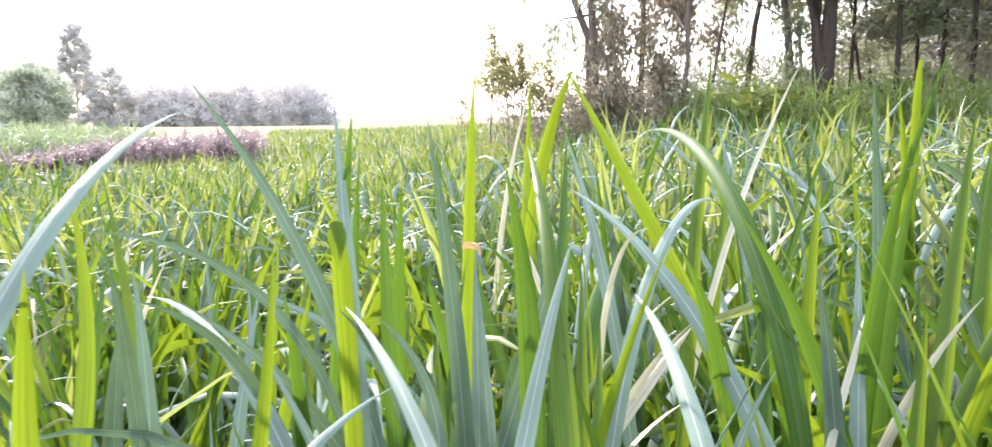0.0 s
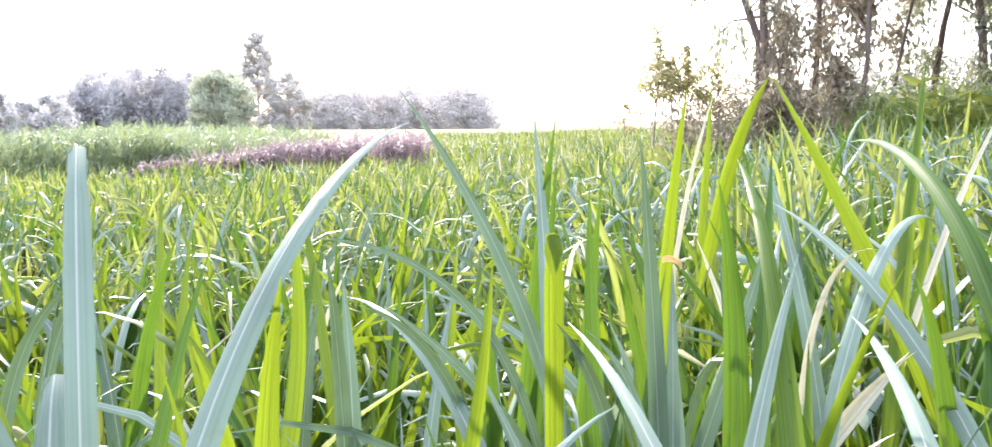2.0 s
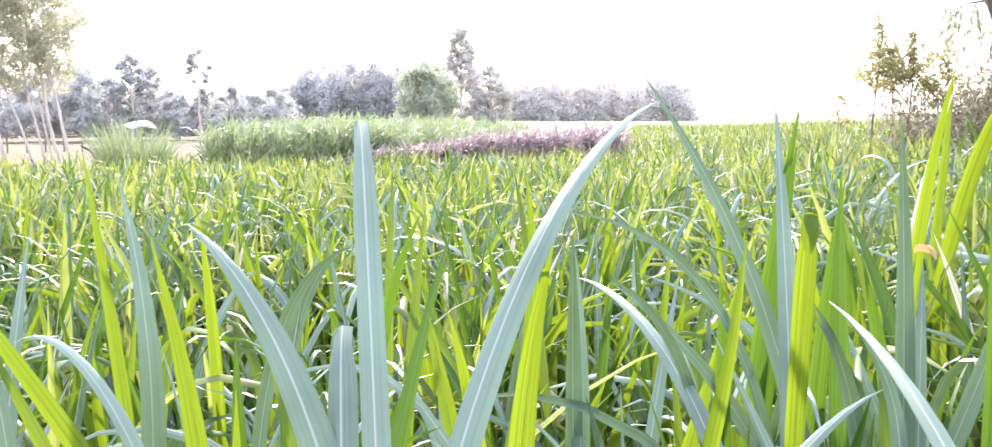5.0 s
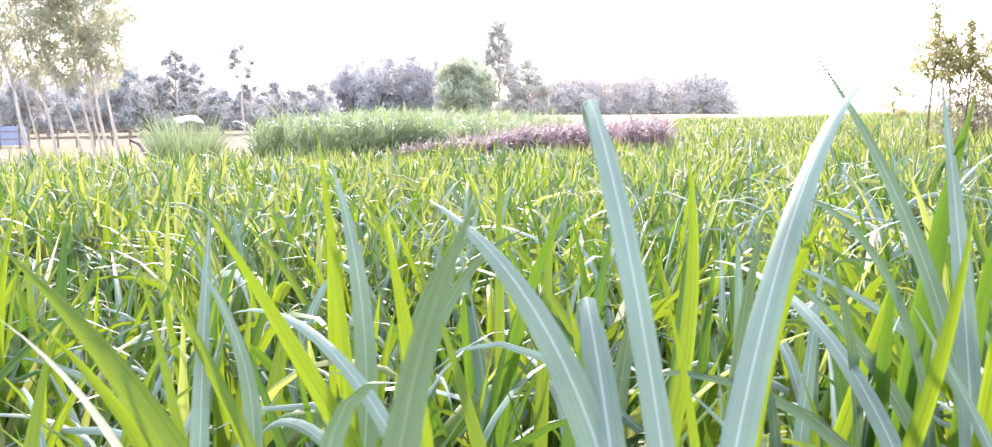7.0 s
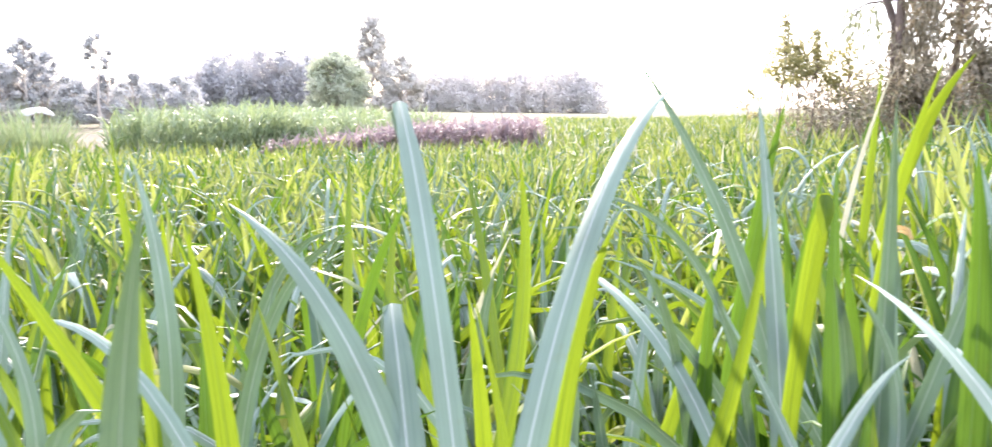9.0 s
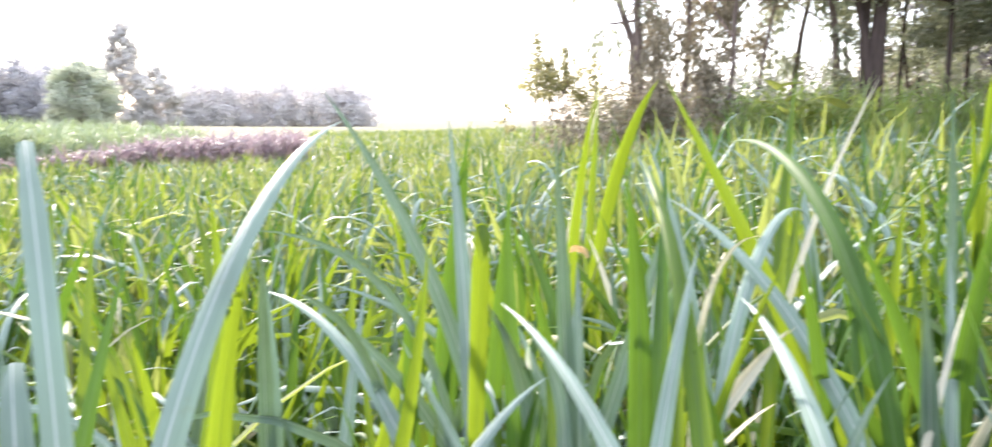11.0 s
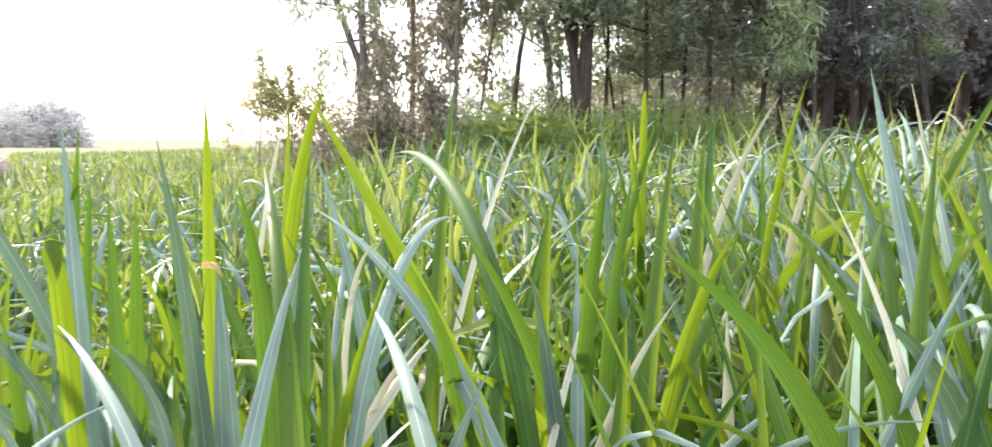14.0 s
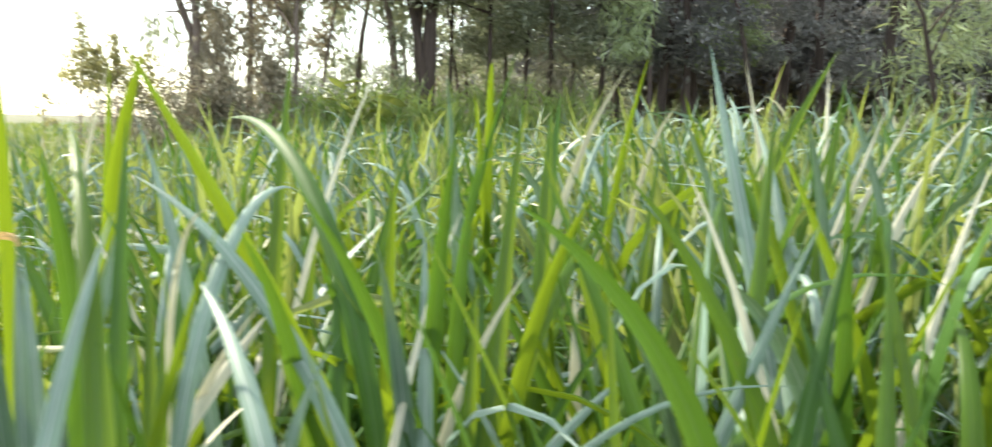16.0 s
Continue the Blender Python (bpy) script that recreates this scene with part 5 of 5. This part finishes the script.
leaf(clump, (1.430, 1.475, 0.824), 303.0, 9.6, 21.0, 0.923, 0.0294, 11, GRASS)
leaf(clump, (1.562, 1.612, 0.792), 128.8, 13.4, 105.3, 0.905, 0.0309, 15, GREEN, "arch")
clump = grass_clump(1.48, 1.36, "clump of broad blue-green grass leaves rising above the crop")
leaf(clump, (1.480, 1.356, 0.709), 54.9, 25.4, 21.8, 0.879, 0.0273, -84, WAXY)
clump = grass_clump(1.63, 2.52, "tuft of withered straw-coloured grass leaves above the crop")
leaf(clump, (1.625, 2.523, 0.928), 163.8, 13.6, 59.4, 0.919, 0.0195, -25, DRY)
clump = grass_clump(1.64, 2.22, "clump of broad blue-green grass leaves rising above the crop")
leaf(clump, (1.640, 2.222, 0.460), 194.9, 11.8, 91.8, 0.618, 0.0271, 78, WAXY, "arch")
clump = grass_clump(1.77, 1.84, "tuft of withered straw-coloured grass leaves above the crop")
leaf(clump, (1.875, 1.880, 0.860), 317.9, 8.7, 23.2, 0.951, 0.0221, -1, DRY)
leaf(clump, (1.657, 1.860, 0.801), 225.4, 18.6, -1.4, 0.890, 0.0203, 86, DRY)
leaf(clump, (1.827, 1.958, 0.791), 226.3, 15.8, 10.3, 0.910, 0.0205, 84, DRY)
leaf(clump, (1.668, 1.609, 0.834), 255.7, 8.5, 38.4, 0.873, 0.0212, 58, DRY)
leaf(clump, (1.931, 1.857, 0.735), 258.7, 12.6, 21.6, 0.846, 0.0199, 52, DRY)
clump = grass_clump(1.96, 1.60, "clump of broad blue-green grass leaves rising above the crop")
leaf(clump, (1.886, 1.478, 0.585), 92.1, 22.1, 46.7, 0.725, 0.0301, 72, WAXY)
leaf(clump, (2.041, 1.721, 0.830), 89.1, 9.0, 25.5, 0.920, 0.0283, 48, WAXY)
clump = grass_clump(1.97, 2.21, "grass clump with withered straw leaves among green ones")
leaf(clump, (1.963, 2.155, 0.858), 113.5, 9.1, 21.1, 0.955, 0.0180, 27, DRY)
leaf(clump, (1.975, 2.262, 0.805), 105.2, 11.2, 100.4, 0.879, 0.0248, 86, WAXY, "arch")

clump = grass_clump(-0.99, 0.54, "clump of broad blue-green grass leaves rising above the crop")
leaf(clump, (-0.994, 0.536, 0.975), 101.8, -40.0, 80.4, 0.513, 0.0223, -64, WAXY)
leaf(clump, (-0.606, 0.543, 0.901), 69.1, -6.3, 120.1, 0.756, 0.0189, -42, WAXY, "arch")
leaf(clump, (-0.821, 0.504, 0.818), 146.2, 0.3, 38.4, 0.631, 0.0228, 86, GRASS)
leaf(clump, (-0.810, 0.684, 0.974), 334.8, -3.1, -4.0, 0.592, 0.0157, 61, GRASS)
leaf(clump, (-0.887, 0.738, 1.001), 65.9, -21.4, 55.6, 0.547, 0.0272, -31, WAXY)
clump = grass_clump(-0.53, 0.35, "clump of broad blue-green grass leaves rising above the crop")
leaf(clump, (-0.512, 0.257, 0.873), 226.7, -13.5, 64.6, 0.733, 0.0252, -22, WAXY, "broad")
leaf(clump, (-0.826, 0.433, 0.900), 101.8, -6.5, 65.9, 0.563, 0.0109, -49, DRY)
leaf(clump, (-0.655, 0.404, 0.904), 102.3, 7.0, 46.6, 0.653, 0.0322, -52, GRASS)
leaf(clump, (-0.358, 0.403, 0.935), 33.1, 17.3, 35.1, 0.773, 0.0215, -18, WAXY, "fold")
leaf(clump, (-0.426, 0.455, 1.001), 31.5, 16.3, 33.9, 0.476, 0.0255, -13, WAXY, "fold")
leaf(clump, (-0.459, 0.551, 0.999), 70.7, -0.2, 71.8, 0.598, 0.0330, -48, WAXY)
clump = grass_clump(-0.68, 0.67, "clump of bright yellow-green upright grass leaves")
leaf(clump, (-0.679, 0.668, 0.999), 325.8, -23.8, -6.2, 0.561, 0.0215, 81, GRASS)
leaf(clump, (-0.732, 0.695, 0.867), 141.4, -0.0, 12.5, 0.613, 0.0269, 71, GRASS)
leaf(clump, (-0.469, 0.707, 0.740), 112.9, -7.2, 23.1, 0.682, 0.0160, -87, GRASS)
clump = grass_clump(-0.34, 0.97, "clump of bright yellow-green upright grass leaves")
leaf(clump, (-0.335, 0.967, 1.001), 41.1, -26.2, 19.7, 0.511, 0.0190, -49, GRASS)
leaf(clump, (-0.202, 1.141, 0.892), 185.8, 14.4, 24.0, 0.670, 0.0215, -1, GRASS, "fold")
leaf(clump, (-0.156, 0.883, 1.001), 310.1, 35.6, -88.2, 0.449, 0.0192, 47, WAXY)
clump = grass_clump(-0.14, 1.26, "clump of broad blue-green grass leaves rising above the crop")
leaf(clump, (-0.137, 1.259, 0.823), 111.5, 8.5, 28.1, 0.883, 0.0267, 80, WAXY)
leaf(clump, (-0.093, 1.314, 0.854), 263.9, 17.4, -4.2, 0.658, 0.0278, -89, WAXY)
clump = grass_clump(-0.62, 1.09, "clump of bright yellow-green upright grass leaves")
leaf(clump, (-0.624, 1.093, 0.890), 331.6, 22.2, -34.8, 0.650, 0.0267, 49, GRASS)
clump = grass_clump(0.00, 0.94, "clump of broad blue-green grass leaves rising above the crop")
leaf(clump, (0.247, 0.840, 0.875), 261.3, -20.3, 49.9, 0.501, 0.0218, 88, WAXY)
clump = grass_clump(0.63, 0.90, "clump of broad blue-green grass leaves rising above the crop")
leaf(clump, (0.634, 0.897, 0.914), 230.9, 15.4, 7.7, 0.585, 0.0204, 84, WAXY)
leaf(clump, (0.362, 0.906, 0.846), 314.0, 18.9, -16.2, 0.551, 0.0267, 21, GRASS)
clump = grass_clump(0.51, 1.53, "clump of bright yellow-green upright grass leaves")
leaf(clump, (0.508, 1.527, 0.839), 43.7, 0.8, -6.1, 0.657, 0.0274, -62, GRASS)
clump = grass_clump(0.05, 2.67, "clump of bright yellow-green upright grass leaves")
leaf(clump, (0.049, 2.669, 0.999), 185.5, 37.2, 37.1, 1.13, 0.0370, -16, GRASS)
clump = grass_clump(0.55, 1.49, "clump of bright yellow-green upright grass leaves")
leaf(clump, (0.535, 1.485, 0.762), 289.6, -25.3, -7.7, 1.03, 0.0340, 67, GRASS)
leaf(clump, (0.604, 1.352, 0.661), 299.0, 8.6, 61.4, 0.918, 0.0340, 34, GRASS)
leaf(clump, (0.457, 1.275, 0.772), 212.4, 8.6, 27.9, 0.645, 0.0183, -65, DRY)
clump = grass_clump(0.38, 1.09, "clump of broad blue-green grass leaves rising above the crop")
leaf(clump, (0.378, 1.095, 1.002), 10.4, 10.5, 88.2, 0.950, 0.0340, -38, GREEN, "arch")
leaf(clump, (0.393, 0.939, 0.816), 34.3, 17.0, 57.0, 0.901, 0.0264, -52, WAXY)
leaf(clump, (0.197, 0.547, 0.829), 5.6, 18.4, 68.5, 0.830, 0.0274, -25, WAXY)
leaf(clump, (0.423, 0.898, 0.834), 239.0, -8.2, 101.2, 0.661, 0.0132, 73, WAXY, "arch")
clump = grass_clump(0.47, 0.55, "clump of bright yellow-green upright grass leaves")
leaf(clump, (0.474, 0.553, 0.904), 83.9, -9.1, 67.5, 0.685, 0.0280, 68, GREEN)
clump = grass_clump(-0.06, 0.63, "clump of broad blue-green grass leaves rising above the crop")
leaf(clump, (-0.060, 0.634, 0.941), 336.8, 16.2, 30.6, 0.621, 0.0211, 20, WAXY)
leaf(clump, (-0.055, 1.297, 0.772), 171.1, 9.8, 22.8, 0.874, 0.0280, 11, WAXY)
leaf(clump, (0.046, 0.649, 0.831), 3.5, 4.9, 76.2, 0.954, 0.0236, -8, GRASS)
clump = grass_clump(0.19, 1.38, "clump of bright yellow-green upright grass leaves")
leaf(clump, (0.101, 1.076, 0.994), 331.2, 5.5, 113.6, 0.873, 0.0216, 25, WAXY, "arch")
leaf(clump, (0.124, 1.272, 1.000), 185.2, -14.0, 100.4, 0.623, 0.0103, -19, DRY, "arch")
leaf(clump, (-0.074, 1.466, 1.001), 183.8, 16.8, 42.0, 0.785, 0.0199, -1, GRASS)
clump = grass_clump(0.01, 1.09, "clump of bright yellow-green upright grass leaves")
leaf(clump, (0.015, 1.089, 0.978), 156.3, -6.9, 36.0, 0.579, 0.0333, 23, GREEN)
clump = grass_clump(0.95, 1.88, "tuft of withered straw-coloured grass leaves above the crop")
leaf(clump, (0.951, 1.884, 0.875), 173.7, 16.7, 41.9, 0.973, 0.0190, -30, DRY)
clump = grass_clump(1.22, 1.29, "clump of broad blue-green grass leaves rising above the crop")
leaf(clump, (1.222, 1.289, 0.969), 347.2, 27.8, -0.6, 0.887, 0.0340, -29, WAXY)
clump = grass_clump(1.25, 1.69, "clump of bright yellow-green upright grass leaves")
leaf(clump, (1.255, 1.694, 0.921), 271.3, 23.1, 14.0, 0.970, 0.0320, 50, GRASS)
clump = grass_clump(1.01, 0.95, "clump of broad blue-green grass leaves rising above the crop")
leaf(clump, (1.012, 0.948, 0.984), 104.2, 21.0, 44.5, 0.545, 0.0306, 48, WAXY)
leaf(clump, (0.773, 1.004, 0.931), 317.4, 22.1, 58.2, 0.757, 0.0280, 4, GRASS)
clump = grass_clump(-0.42, 0.75, "clump of bright yellow-green upright grass leaves")
leaf(clump, (-0.421, 0.750, 0.862), 212.8, -6.6, 50.5, 0.675, 0.0296, -13, GRASS)
clump = grass_clump(-0.81, 2.03, "clump of bright yellow-green upright grass leaves")
leaf(clump, (-0.806, 2.030, 0.516), 32.1, 26.0, 22.9, 1.125, 0.0300, -12, GRASS)

# a blue-green leaf with a withered orange tip, and a crumpled bleached leaf
clump = grass_clump(-0.05, 1.24, "blue-green grass leaf with a withered orange tip")
leaf(clump, (-0.048, 1.235, 0.95), 4.0, 7.0, 8.0, 0.46, 0.021, 5, WAXY)
tip = [np.array([v]) for v in (radians(70), radians(20), radians(150), 0.034, 0.021, 0.3, 0.8)]
pts, faces, uv = blade_mesh(np.zeros((1, 3)), *tip, 10, fold=0.3)
link_mesh("withered_tip", pts.tolist(), faces.tolist(), [ORANGE_LEAF], clump, "withered orange tip", uvs=uv).location = Vector((-0.046, 1.215, 1.412)) - clump.location
clump = grass_clump(0.12, 1.22, "crumpled bleached dry grass leaf low in the crop")
leaf(clump, (0.095, 1.213, 1.10), 284.0, 36.0, 6.0, 0.26, 0.024, 20, DRY)
leaf(clump, (0.11, 1.23, 1.06), 292.0, 40.0, 30.0, 0.20, 0.018, -30, DRY)

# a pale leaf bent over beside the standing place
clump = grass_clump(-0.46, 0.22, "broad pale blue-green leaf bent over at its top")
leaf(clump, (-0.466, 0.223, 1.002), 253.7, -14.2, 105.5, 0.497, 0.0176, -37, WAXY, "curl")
